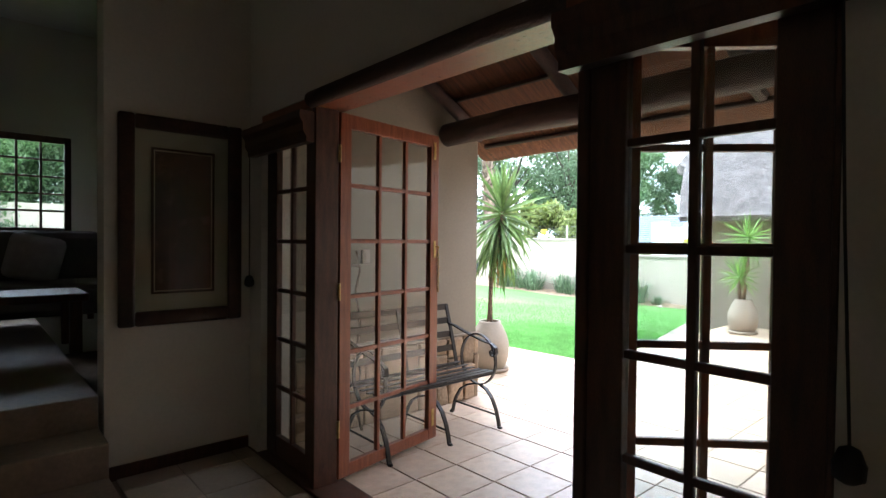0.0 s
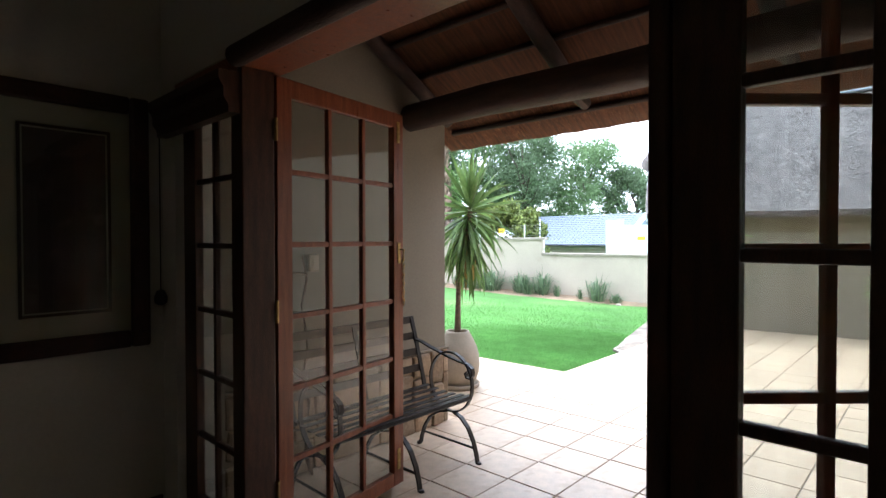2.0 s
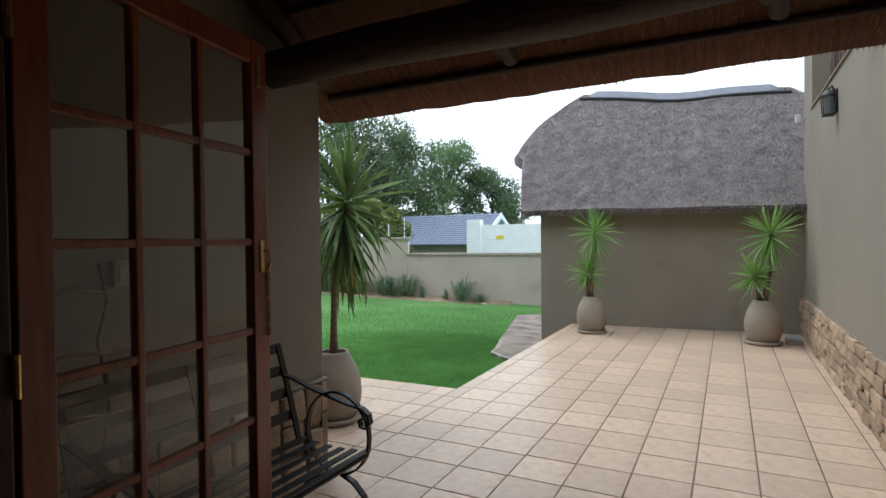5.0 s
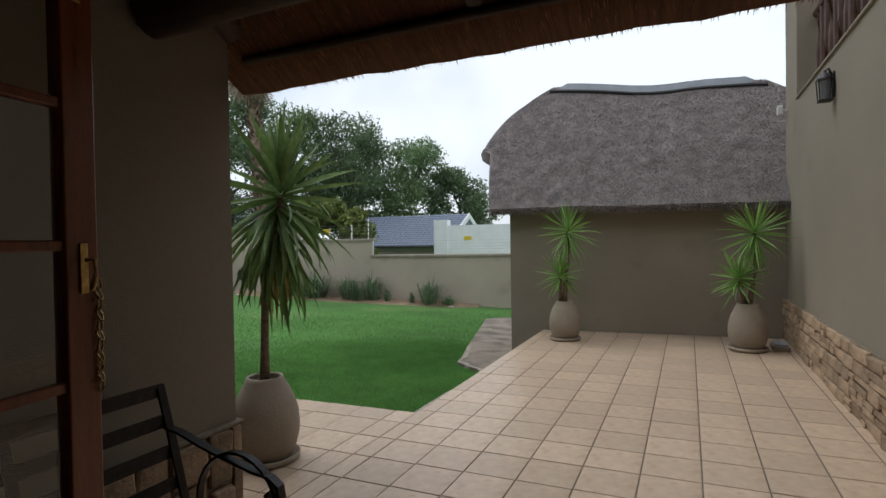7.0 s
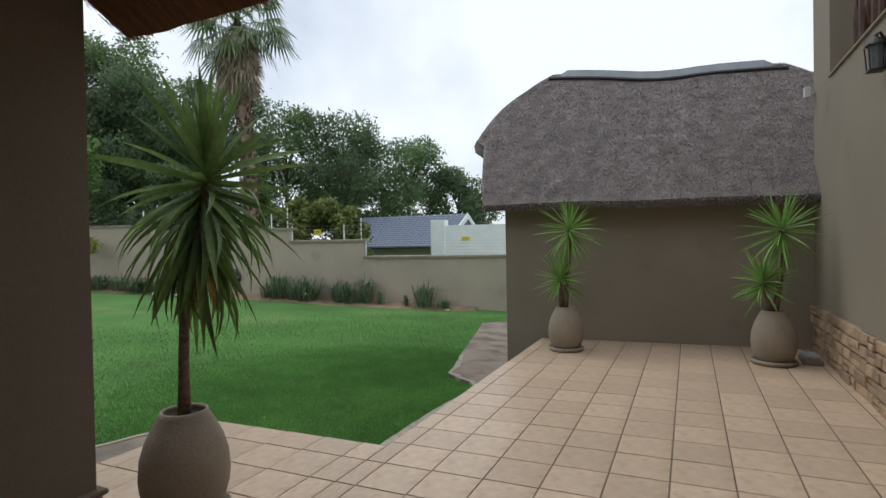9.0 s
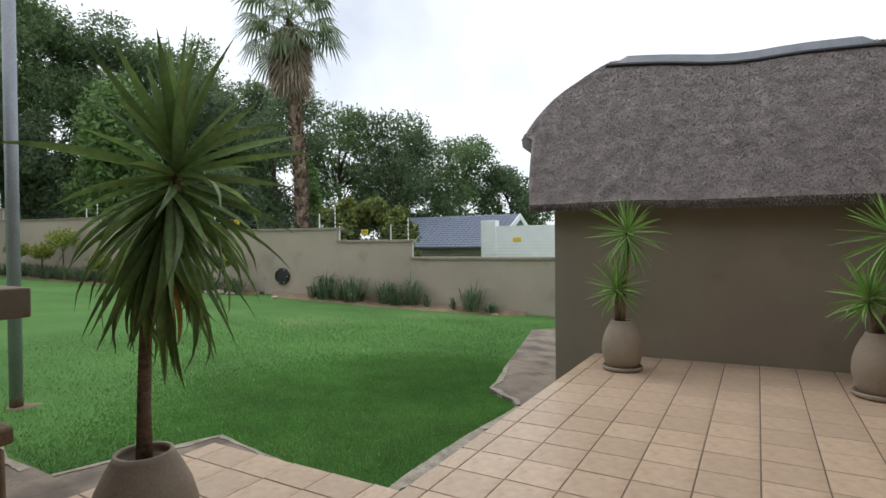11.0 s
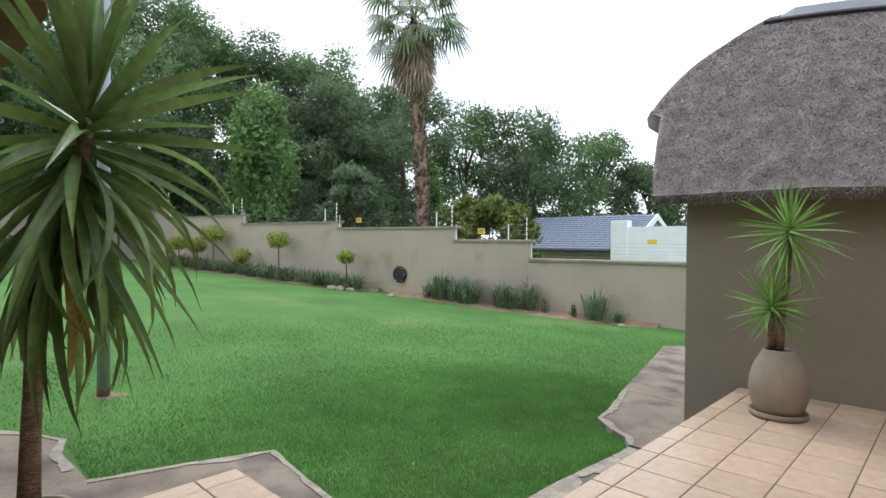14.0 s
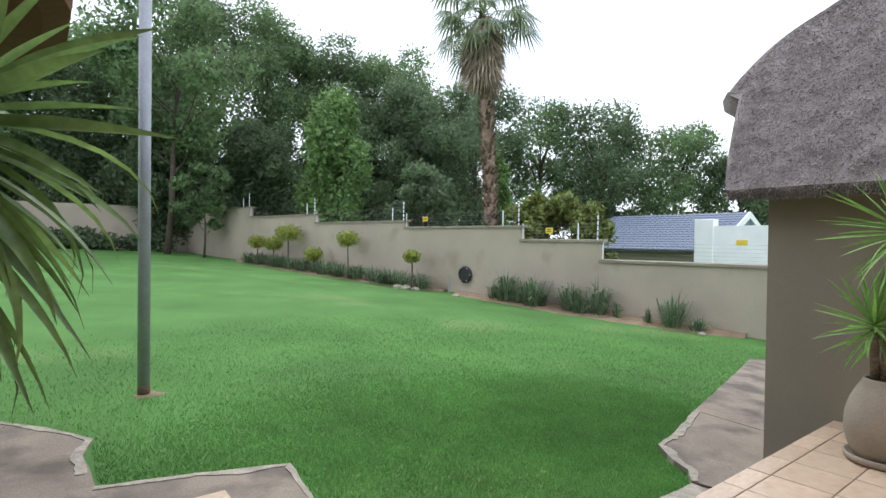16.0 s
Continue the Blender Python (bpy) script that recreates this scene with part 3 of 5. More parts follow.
tagged(finish("trim_lintel_pole", tube([(1.575, 1.17, 2.205), (1.573, 1.6, 2.207), (1.576, 2.3, 2.206), (1.575, 2.83, 2.205)], 0.045, 14), M_LOG, smooth=True), "rounded pole lintel over the doorway", "lintel", kind="structure")


def pelmet(y0, y1):
    """A moulded timber pelmet over a side light, with rounded pole ends."""
    ob = thing("trim_pelmet", "dark timber pelmet above the side light", "pelmet", kind="structure")
    profile = [(0, 0), (0.05, 0), (0.05, 0.03), (0.07, 0.06), (0.07, 0.10), (0.09, 0.13), (0.09, 0.17), (0, 0.17)]
    bm = bmesh.new()
    rows = [[bm.verts.new((1.598 - a, y, 1.975 + b)) for a, b in profile] for y in (y0, y1)]
    n = len(profile)
    for k in range(n):
        bm.faces.new((rows[0][k], rows[0][(k + 1) % n], rows[1][(k + 1) % n], rows[1][k]))
    bm.faces.new(list(reversed(rows[0])))
    bm.faces.new(rows[1])
    part("board", bm, M_DARK_WOOD, ob)


pelmet(2.84, 3.66)
pelmet(0.33, 1.16)

# door hardware
lever = part("lever", tube([(0.86, -0.035, 1.36), (0.86, -0.060, 1.36), (0.86, -0.058, 1.31), (0.86, -0.050, 1.29)], 0.006, 8), M_BRASS, door_1, "brass handle")
plate = part("lock_plate", box((0.852, -0.026, 1.28), (0.874, -0.0215, 1.40), 0.003), M_BRASS, door_1, "brass lock plate")
lever.parent = plate
chain_bm = bmesh.new()
for k in range(11):
    z = 1.30 - 0.025 * k
    add_tube(chain_bm, [(0.898 + 0.007 * math.cos(a), -0.028 + (0.007 * math.sin(a) if k % 2 else 0.0), z + 0.014 * math.sin(a)) for a in [2 * math.pi * q / 8 for q in range(9)]], 0.0025, 5, False)
part("chain", chain_bm, M_BRASS, door_1, "hanging brass chain")
for z in (0.09, 1.97):
    part("bolt_plate", box((0.845, -0.0265, z), (0.87, -0.0215, z + 0.12), 0.002), M_BRASS, door_1, "brass bolt plate")
for z in (0.25, 1.05, 1.85):
    part("hinge", tube([(-0.008, -0.024, z), (-0.008, -0.024, z + 0.10)], 0.009, 8), M_BRASS, door_1, "brass hinge")


# ---------------------------------------------------------------- thatched veranda roof
def under_z(x):
    """Underside of the veranda thatch, falling to the eave at x = 4.0."""
    return 2.21 + (4.0 - x) * 0.60


veranda = thing("veranda_roof", "veranda thatch on dark gum pole beams and rafters", "thatched roof", kind="structure")


def thatch_sheet(x0, x1, y0, y1, thick, nx=14, ny=30):
    """A sloping thatch layer with an uneven, rounded eave."""
    bm = bmesh.new()
    lows, highs = [], []
    for i in range(nx + 1):
        x = x0 + (x1 - x0) * i / nx
        lo, hi = [], []
        for j in range(ny + 1):
            y = y0 + (y1 - y0) * j / ny
            wob = 0.012 * noise.noise(Vector((x * 6, y * 6, 2))) + (0.015 * noise.noise(Vector((0, y * 4, 5))) if i == nx else 0)
            lo.append(bm.verts.new((x, y, under_z(x) + wob)))
            hi.append(bm.verts.new((x + thick * 0.35, y, under_z(x) + thick + wob)))
        lows.append(lo)
        highs.append(hi)
    for i in range(nx):
        for j in range(ny):
            bm.faces.new((lows[i][j], lows[i][j + 1], lows[i + 1][j + 1], lows[i + 1][j]))
            bm.faces.new((highs[i][j], highs[i + 1][j], highs[i + 1][j + 1], highs[i][j + 1]))
    for j in range(ny):
        bm.faces.new((lows[nx][j], lows[nx][j + 1], highs[nx][j + 1], highs[nx][j]))
    for j in (0, ny):
        for i in range(nx):
            bm.faces.new((lows[i][j], lows[i + 1][j], highs[i + 1][j], highs[i][j]))
    return bm


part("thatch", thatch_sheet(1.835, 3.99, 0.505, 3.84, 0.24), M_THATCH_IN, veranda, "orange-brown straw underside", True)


def straw_fringe(count, spot, length, width, spread, seed):
    """Loose straws: thin triangles that hang from spots along the eave."""
    rng = random.Random(seed)
    verts, faces = [], []
    for _ in range(count):
        p, along = spot(rng)
        d = (along + Vector((rng.uniform(-1, 1), rng.uniform(-1, 1), rng.uniform(-1, 1))) * spread).normalized()
        side = d.cross(Vector((rng.uniform(-1, 1), rng.uniform(-1, 1), rng.uniform(-1, 1)))).normalized() * width
        n, ln = len(verts), length * rng.uniform(0.4, 1.3)
        verts += [p - side, p + side, p + d * ln]
        faces.append((n, n + 1, n + 2))
    return verts, faces


SLOPE = Vector((1, 0, -0.60)).normalized()


def eave_spot(rng):
    y = rng.uniform(0.51, 3.86)
    x = rng.uniform(3.45, 3.93)
    return Vector((x, y, under_z(x) + rng.uniform(-0.006, 0.01))), SLOPE


v, f = straw_fringe(9000, eave_spot, 0.05, 0.0018, 0.06, 4)
tagged(from_arrays("straw", v, f, M_STRAW, veranda, "loose straw ends"), kind="stuff")


def lip_spot(rng):
    y, h = rng.uniform(0.51, 3.86), rng.uniform(0.0, 0.22)
    return Vector((3.99 + h * 0.35, y, under_z(3.99) + h)), SLOPE


v, f = straw_fringe(4200, lip_spot, 0.028, 0.003, 0.22, 5)
tagged(from_arrays("reed_fringe", v, f, M_STRAW, veranda, "cut reed ends at the eave"), kind="stuff")

part("beam", tube([(3.30, 3.62, 2.355), (3.29, 2.9, 2.362), (3.31, 2.0, 2.35), (3.30, 1.2, 2.36), (3.30, 0.505, 2.355)], [0.098, 0.10, 0.104, 0.10, 0.098], 16, wobble=0.10), M_LOG, veranda, "thick gum pole beam", True)
for y in (3.52, 2.40, 1.28):
    rr = 0.052
    pts = [(x, y + 0.01 * math.sin(x * 5), under_z(x) - rr - 0.028) for x in (1.84, 2.4, 3.0, 3.62)]
    part("rafter", tube(pts, [0.06, 0.056, 0.054, 0.05], 12, wobble=0.12), M_RAFTER, veranda, "", True)
for k in range(8):
    x = 1.98 + 0.26 * k
    part("batten", tube([(x, 0.506, under_z(x) - 0.016), (x + 0.01, 1.6, under_z(x) - 0.012), (x - 0.008, 2.7, under_z(x) - 0.018), (x, 3.635, under_z(x) - 0.014)], 0.021, 8, wobble=0.15), M_LOG, veranda, "", True)
# short pole blocks under the eave
for y in (2.37, 1.25):
    part("block", tube([(3.46, y, 2.37), (3.66, y, 2.31)], 0.04, 8), M_RAFTER, veranda)

# higher thatched eave of the north wing
wing_roof = thing("wing_roof", "thatched eave over the north wing of the house", "thatched roof", kind="structure")
bm = bmesh.new()
cross = [(1.8, 3.9), (4.9, 3.12), (5.08, 3.18), (5.1, 3.34), (1.8, 4.9)]
ends = []
for y, inset in ((7.0, 0.2), (7.15, 0.05), (7.4, 0.0), (9.2, 0.0)):
    ends.append([bm.verts.new((x - (inset if x > 4 else 0), y, z)) for x, z in cross])
for a, b in zip(ends, ends[1:]):
    for k in range(5):
        bm.faces.new((a[k], a[(k + 1) % 5], b[(k + 1) % 5], b[k]))
bm.faces.new(list(reversed(ends[0])))
bm.faces.new(ends[-1])
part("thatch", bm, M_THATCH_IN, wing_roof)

# ---------------------------------------------------------------- thatched outbuilding
out_house = thing("outbuilding", "taupe plastered outbuilding with a thick grey thatched roof", "outbuilding")
part("wall", box((10.03, -0.2, -1.2), (10.25, 4.26, 2.14)), M_PLASTER, out_house, "taupe plastered wall")
part("wall", box((10.252, 4.04, -1.4), (14.2, 4.26, 2.14)), M_PLASTER, out_house)
part("wall", box((13.98, -0.2, -1.4), (14.2, 4.038, 2.14)), M_PLASTER, out_house)
# gable fill under the half hip
bm = bmesh.new()
tri = [(10.1, 2.142), (14.1, 2.142), (13.2, 2.95), (11.0, 2.95)]
fa = [bm.verts.new((x, 4.06, z)) for x, z in tri]
fb = [bm.verts.new((x, 4.25, z)) for x, z in tri]
bm.faces.new(fb)
for k in range(4):
    bm.faces.new((fa[k], fa[(k + 1) % 4], fb[(k + 1) % 4], fb[k]))
part("gable", bm, M_PLASTER, out_house)

RIDGE_X, EAVE_X, RIDGE_Z, EAVE_Z = 12.1, 9.70, 4.335, 1.825


def roof_edge(v):
    """How far the roof reaches past the walls at height v (0 eave, 1 ridge): flares a little, then leans back as a half hip."""
    if v < 0.38:
        return 0.22 + 0.27 * (v / 0.38) ** 0.8
    return 0.62 - 0.88 * ((v - 0.38) / 0.62) ** 1.55


def roof_point(v, y, side):
    bulge = 0.10 * math.sin(math.pi * v)
    x = EAVE_X + (RIDGE_X - EAVE_X) * v - bulge * 0.7
    if side > 0:
        x = 2 * RIDGE_X - x
    sag = -0.085 * math.exp(-((y - 2.3) / 0.8) ** 2) * v - 0.10 * v * (4.0 - y) - 0.014 * (4.0 - y) * (1 - v)
    z = EAVE_Z + 0.07 + (RIDGE_Z - EAVE_Z - 0.07) * v + bulge + sag
    wob = 0.018 * noise.noise(Vector((x * 1.6, y * 1.6, z * 1.6))) + 0.003 * noise.noise(Vector((x * 9, y * 9, z * 9)))
    return Vector((x, y, z + wob))


def thatch_roof():
    bm = bmesh.new()
    nv, ny = 34, 70
    y_lo, y_hi = 0.22, 4.26
    for side in (-1, 1):
        grid = []
        for i in range(nv + 1):
            v = i / nv
            reach = roof_edge(v)
            row = []
            for j in range(ny + 1):
                y = (y_lo - reach) + (y_hi - y_lo + 2 * reach) * j / ny
                row.append(bm.verts.new(roof_point(v, y, side)))
            grid.append(row)
        for i in range(nv):
            for j in range(ny):
                q = (grid[i][j], grid[i][j + 1], grid[i + 1][j + 1], grid[i + 1][j])
                bm.faces.new(q if side > 0 else tuple(reversed(q)))
        # cut lower edge, rounded under
        low = [bm.verts.new(v.co + Vector((0.05 * -side, 0, -0.085 + 0.010 * noise.noise(v.co * 7)))) for v in grid[0]]
        back = [bm.verts.new(v.co + Vector((0.75 if side < 0 else -0.75, 0, 0.42))) for v in low]
        for j in range(ny):
            bm.faces.new((low[j], low[j + 1], grid[0][j + 1], grid[0][j]))
            bm.faces.new((back[j], back[j + 1], low[j + 1], low[j]))
        if side < 0:
            west = grid
        else:
            east = grid
    # half hips and verge thickness at both ends
    for j in (0, ny):
        out = 1 if j else -1
        for i in range(nv):
            a, b, c, d = west[i][j], west[i + 1][j], east[i + 1][j], east[i][j]
            if i >= int(nv * 0.38):
                steps = 14
                for k in range(steps):
                    def mid(p, q, t):
                        m = p.co.lerp(q.co, t)
                        m.y += out * 0.22 * math.sin(math.pi * t) * (1 - (i / nv))
                        return bm.verts.new(m)
                    t0, t1 = k / steps, (k + 1) / steps
                    bm.faces.new((mid(a, d, t0), mid(a, d, t1), mid(b, c, t1), mid(b, c, t0)))
            else:
                for e, g, s in ((a, b, 1), (d, c, -1)):
                    ia = bm.verts.new(e.co + Vector((0.10 * s, 0, -0.085 - 0.155 * min(1, i / 6))))
                    ib = bm.verts.new(g.co + Vector((0.10 * s, 0, -0.085 - 0.155 * min(1, (i + 1) / 6))))
                    ja = bm.verts.new(ia.co + Vector((0, -out * 0.7, 0.05)))
                    jb = bm.verts.new(ib.co + Vector((0, -out * 0.7, 0.05)))
                    bm.faces.new((e, g, ib, ia))
                    bm.faces.new((ia, ib, jb, ja))
        # thick lower lip of the half hip, overhanging the gable
        i = int(nv * 0.38)
        a, d = west[i + 1][j].co, east[i + 1][j].co
        lip = []
        for k in range(15):
            m = a.lerp(d, k / 14)
            m.y += out * 0.22 * math.sin(math.pi * k / 14) * (1 - i / nv)
            lip.append([bm.verts.new(m + Vector((0, out * y, z))) for y, z in ((0.0, 0.03), (0.05, -0.06), (0.03, -0.17), (-0.05, -0.23), (-0.60, -0.18))])
        for p, q in zip(lip, lip[1:]):
            for k in range(4):
                bm.faces.new((p[k], q[k], q[k + 1], p[k + 1]))
        for end in (lip[0], lip[-1]):
            bm.faces.new(end)
    bmesh.ops.remove_doubles(bm, verts=bm.verts, dist=0.002)
    bmesh.ops.recalc_face_normals(bm, faces=bm.faces)
    return bm


thatch = part("thatch", thatch_roof(), M_THATCH, out_house, "weathered grey thatch")


def roof_spot(rng):
    v = rng.random() ** 0.9
    reach = roof_edge(v) - 0.03
    y = rng.uniform(0.22 - reach, 4.26 + reach)
    return roof_point(v, y, -1) + Vector((-0.006, 0, 0.006)), Vector((-0.55, 0, -0.42))


v, f = straw_fringe(75000, roof_spot, 0.040, 0.0036, 0.55, 8)
tagged(from_arrays("reed_fringe", v, f, M_REED, out_house, "bristly grey reed ends"), kind="stuff")


def eave_reed(rng):
    y = rng.uniform(-0.0, 4.5)
    h = rng.random()
    p = roof_point(0, y, -1)
    return Vector((p.x + 0.05 * h, p.y, p.z - 0.09 * h)), Vector((-0.5, 0, -0.8))


v, f = straw_fringe(7000, eave_reed, 0.028, 0.004, 0.35, 9)
tagged(from_arrays("eave_fringe", v, f, M_REED, out_house, "ragged reed ends at the eave"), kind="stuff")
bm = bmesh.new()
ridge_pts = []
for k in range(13):
    y = 4.02 - (4.02 - 0.48) * k / 12
    ridge_pts.append((RIDGE_X, y, roof_point(1.0, y, -1).z))
sections = []
for n, (x, y, z) in enumerate(ridge_pts):
    end = 0.35 if n in (0, 12) else 1.0
    sections.append([bm.verts.new((x + a * (0.5 + 0.5 * end), y, z + (b if end == 1 else -0.17 + (b + 0.17) * end))) for a, b in ((-0.20, -0.17), (-0.18, -0.13), (-0.06, 0.05), (0.06, 0.05), (0.18, -0.13), (0.20, -0.17))])
for a, b in zip(sections, sections[1:]):
    for k in range(5):
        bm.faces.new((a[k], a[k + 1], b[k + 1], b[k]))
for s in (sections[0], sections[-1]):
    bm.faces.new(s)
bmesh.ops.recalc_face_normals(bm, faces=bm.faces)
cap = part("ridge_cap", bm, M_RIDGE, out_house, "grey cement ridge cap")
for side in (-1, 1):
    part("flashing", tube([(x + side * 0.225, y, z - 0.135) for x, y, z in ridge_pts], 0.030, 6), M_BLACK, cap, "dark flashing under the cap")


# ---------------------------------------------------------------- pots and yuccas
def clay_pot(name, label, x, y, radius, height, group):
    z = patio_z(x, y) + 0.002
    saucer = thing("saucer", "shallow round clay saucer on the tiles", "saucer", pose(x, y, z), group="pot saucers")
    r = radius * 0.98
    part("dish", lathe([(r * 0.92, 0.0), (r, 0.012), (r * 1.02, 0.045), (r * 0.96, 0.048), (r * 0.92, 0.022), (0.01, 0.02)], 40), M_POT, saucer, "", True)
    pot = thing(name, label, "plant pot", pose(x, y, z + 0.0225), group=group)
    h, q = height, radius
    prof = [(q * 0.70, 0), (q * 0.75, h * 0.02), (q * 0.88, h * 0.13), (q * 0.97, h * 0.26), (q, h * 0.38), (q * 0.97, h * 0.56), (q * 0.86, h * 0.72), (q * 0.70, h * 0.86), (q * 0.56, h * 0.96), (q * 0.53, h), (q * 0.47, h), (q * 0.46, h * 0.97), (q * 0.50, h * 0.93)]
    part("body", lathe(prof, 44), M_POT, pot, "", True)
    part("soil", lathe([(0.01, h * 0.90), (q * 0.52, h * 0.90), (q * 0.52, h * 0.925), (0.01, h * 0.94)], 24), M_SOIL, pot, "dark potting soil")
    return z + 0.0225 + h * 0.93


def leaf_mesh(length, width, droop, fold, mat, seed, tip_dry=False):
    """A sword leaf that grows along +x, arches down and is folded along its midrib; a few segments long."""
    rng = random.Random(seed)
    n = 7
    verts, faces = [], []
    ang, x, z = 0.0, 0.0, 0.0
    bend = [0.0] + [droop * ((k / n) ** 1.4) / n * 2.2 for k in range(1, n + 1)]
    twist = rng.uniform(-0.25, 0.25)
    for k in range(n + 1):
        t = k / n
        w = width * (0.62 + 0.9 * t) if t < 0.35 else width * (0.935 + 0.13 * (0.5 - abs(t - 0.5))) * (1 - ((t - 0.35) / 0.65) ** 1.8)
        w = max(w, 0.0008)
        a = twist * t
        verts += [(x, -w * math.cos(a), z + fold * w - w * math.sin(a)), (x, 0, z), (x, w * math.cos(a), z + fold * w + w * math.sin(a))]
        ang -= bend[k]
        x += math.cos(ang) * length / n
        z += math.sin(ang) * length / n
    for k in range(n):
        i = 3 * k
        faces += [(i, i + 3, i + 4, i + 1), (i + 1, i + 4, i + 5, i + 2)]
    me = bpy.data.meshes.new("leaf")
    me.from_pydata(verts, [], faces)
    me.polygons.foreach_set("use_smooth", [True] * len(me.polygons))
    me.materials.append(mat)
    return me


def leaf_set(length, width, mat, seed, droops):
    return [[leaf_mesh(length * s, width, droop, 0.75, mat, seed + 10 * a + b) for b, s in enumerate((0.82, 1.0, 1.12))] for a, droop in enumerate(droops)]


def yucca_head(plant, hub, leaves, count, seed, skirt=0.0, power=1.0, sweep=146):
    """Leaves in a spiral round the hub: upright in the middle, level, then hanging; skirt: metres of stem that carry hanging leaves."""
    rng = random.Random(seed)
    for k in range(count):
        t = (k + 0.5) / count
        turn = k * 137.508 + rng.uniform(-14, 14)
        rise = 82 - sweep * t ** power
        rise += rng.uniform(-9, 9)
        if rise > 45:
            kind = 0 if rng.random() < 0.7 else 1
        elif rise > 5:
            kind = rng.choice((1, 1, 2, 0))
        else:
            kind = rng.choice((2, 1, 3))
        ob = bpy.data.objects.new("leaf", leaves[kind][rng.randrange(3)])
        scene.collection.objects.link(ob)
        ob.parent = plant
        down = skirt * max(0.0, (t - 0.35) / 0.65)
        ob.matrix_basis = Matrix.Translation(hub + Vector((0, 0, -down + 0.03 * (1 - t)))) @ pose(0, 0, 0, 0, 0, turn) @ pose(0.012, 0, 0, rng.uniform(-65, 65), -rise, 0)


def yucca_tier(plant, hub, leaves, count, seed, rises, heights, kinds):
    """One tier of sword leaves round the stem: rises from and to (degrees), heights from and to along the stem."""
    rng = random.Random(seed)
    for k in range(count):
        t = (k + rng.random()) / count
        rise = rises[0] + (rises[1] - rises[0]) * t + rng.uniform(-8, 8)
        ob = bpy.data.objects.new("leaf", leaves[rng.choice(kinds)][rng.randrange(3)])
        scene.collection.objects.link(ob)
        ob.parent = plant
        height = heights[0] + (heights[1] - heights[0]) * t
        lean = Vector((0.17 * min(0.0, height), -0.08 * min(0.0, height), height))
        ob.matrix_basis = Matrix.Translation(hub + lean) @ pose(0, 0, 0, 0, 0, k * 137.508 + rng.uniform(-22, 22)) @ pose(0.012, 0, 0, rng.uniform(-50, 50), -rise, 0)


P1 = (4.54, 4.25)
top1 = clay_pot("clay_pot", "large egg-shaped grey clay pot beside the stone plinth", P1[0], P1[1], 0.222, 0.535, "egg-shaped clay pots")
yucca_1 = thing("yucca", "tall yucca with a bare stem and drooping sword leaves", "yucca", pose(P1[0], P1[1], top1), group="potted yuccas")
part("trunk", tube([(0, 0, -0.03), (0.005, 0.0, 0.27), (0.015, -0.005, 0.58), (0.07, -0.02, 0.89), (0.13, -0.04, 1.14), (0.143, -0.047, 1.29)], [0.036, 0.027, 0.025, 0.026, 0.028, 0.022], 12, wobble=0.25), M_BARK, yucca_1, "ringed brown stem", True)
HUB = Vector((0.143, -0.047, 1.285))
big_leaves = leaf_set(0.57, 0.027, M_YUCCA, 100, (0.04, 0.18, 0.55, 1.1))
old_leaves = leaf_set(0.56, 0.021, M_YUCCA, 160, (0.25, 0.5, 0.9, 1.4))
yucca_tier(yucca_1, HUB, big_leaves, 17, 3, (86, 46), (0.02, 0.0), (0, 0, 1))
yucca_tier(yucca_1, HUB, big_leaves, 14, 4, (40, 2), (0.0, -0.06), (0, 1, 1, 2))
yucca_tier(yucca_1, HUB, old_leaves, 30, 5, (-8, -45), (-0.04, -0.20), (1, 2, 3))
yucca_tier(yucca_1, HUB, old_leaves, 62, 6, (-38, -72), (-0.10, -0.41), (0, 1, 2, 3))
dry = leaf_mesh(0.42, 0.016, 1.3, 0.4, material("dry_yucca_leaf", (0.36, 0.24, 0.06), 0.7, spread=0.3, scale=8, bump=0), 77)
for k in range(9):
    ob = bpy.data.objects.new("leaf", dry)
    scene.collection.objects.link(ob)
    ob.parent = yucca_1
    ob["label"] = "dry yellow leaf"
    ob.matrix_basis = pose(0.09, -0.03, 0.76 + 0.03 * k, 0, 0, 40 + 77 * k) @ pose(0, 0, 0, 0, 62, 0)

P2 = (9.28, 3.245)
top2 = clay_pot("clay_pot", "egg-shaped grey clay pot on a saucer by the outbuilding", P2[0], P2[1], 0.215, 0.52, "egg-shaped clay pots")
yucca_2 = thing("yucca", "young yucca with two bright green leaf heads", "yucca", pose(P2[0], P2[1], top2), group="potted yuccas")
part("trunk", tube([(-0.01, 0.0, -0.03), (-0.02, -0.02, 0.3), (0, -0.05, 0.68), (0, -0.06, 1.0)], [0.036, 0.03, 0.026, 0.024], 10, wobble=0.2), M_BARK, yucca_2, "brown stem", True)
part("trunk", tube([(-0.01, 0.05, -0.03), (-0.03, 0.05, 0.2), (-0.04, 0.05, 0.36)], [0.03, 0.026, 0.024], 10, wobble=0.2), M_BARK, yucca_2, "short brown stem", True)
mid_leaves = leaf_set(0.41, 0.0115, M_YUCCA_YOUNG, 300, (0.02, 0.10, 0.25, 0.55))
low_leaves = leaf_set(0.33, 0.0115, M_YUCCA_YOUNG, 340, (0.05, 0.15, 0.35, 0.7))
yucca_head(yucca_2, Vector((0, -0.06, 1.0)), mid_leaves, 78, 5, skirt=0.12, power=0.85, sweep=162)
yucca_head(yucca_2, Vector((-0.04, 0.05, 0.38)), low_leaves, 70, 6, skirt=0.06, power=0.9, sweep=130)

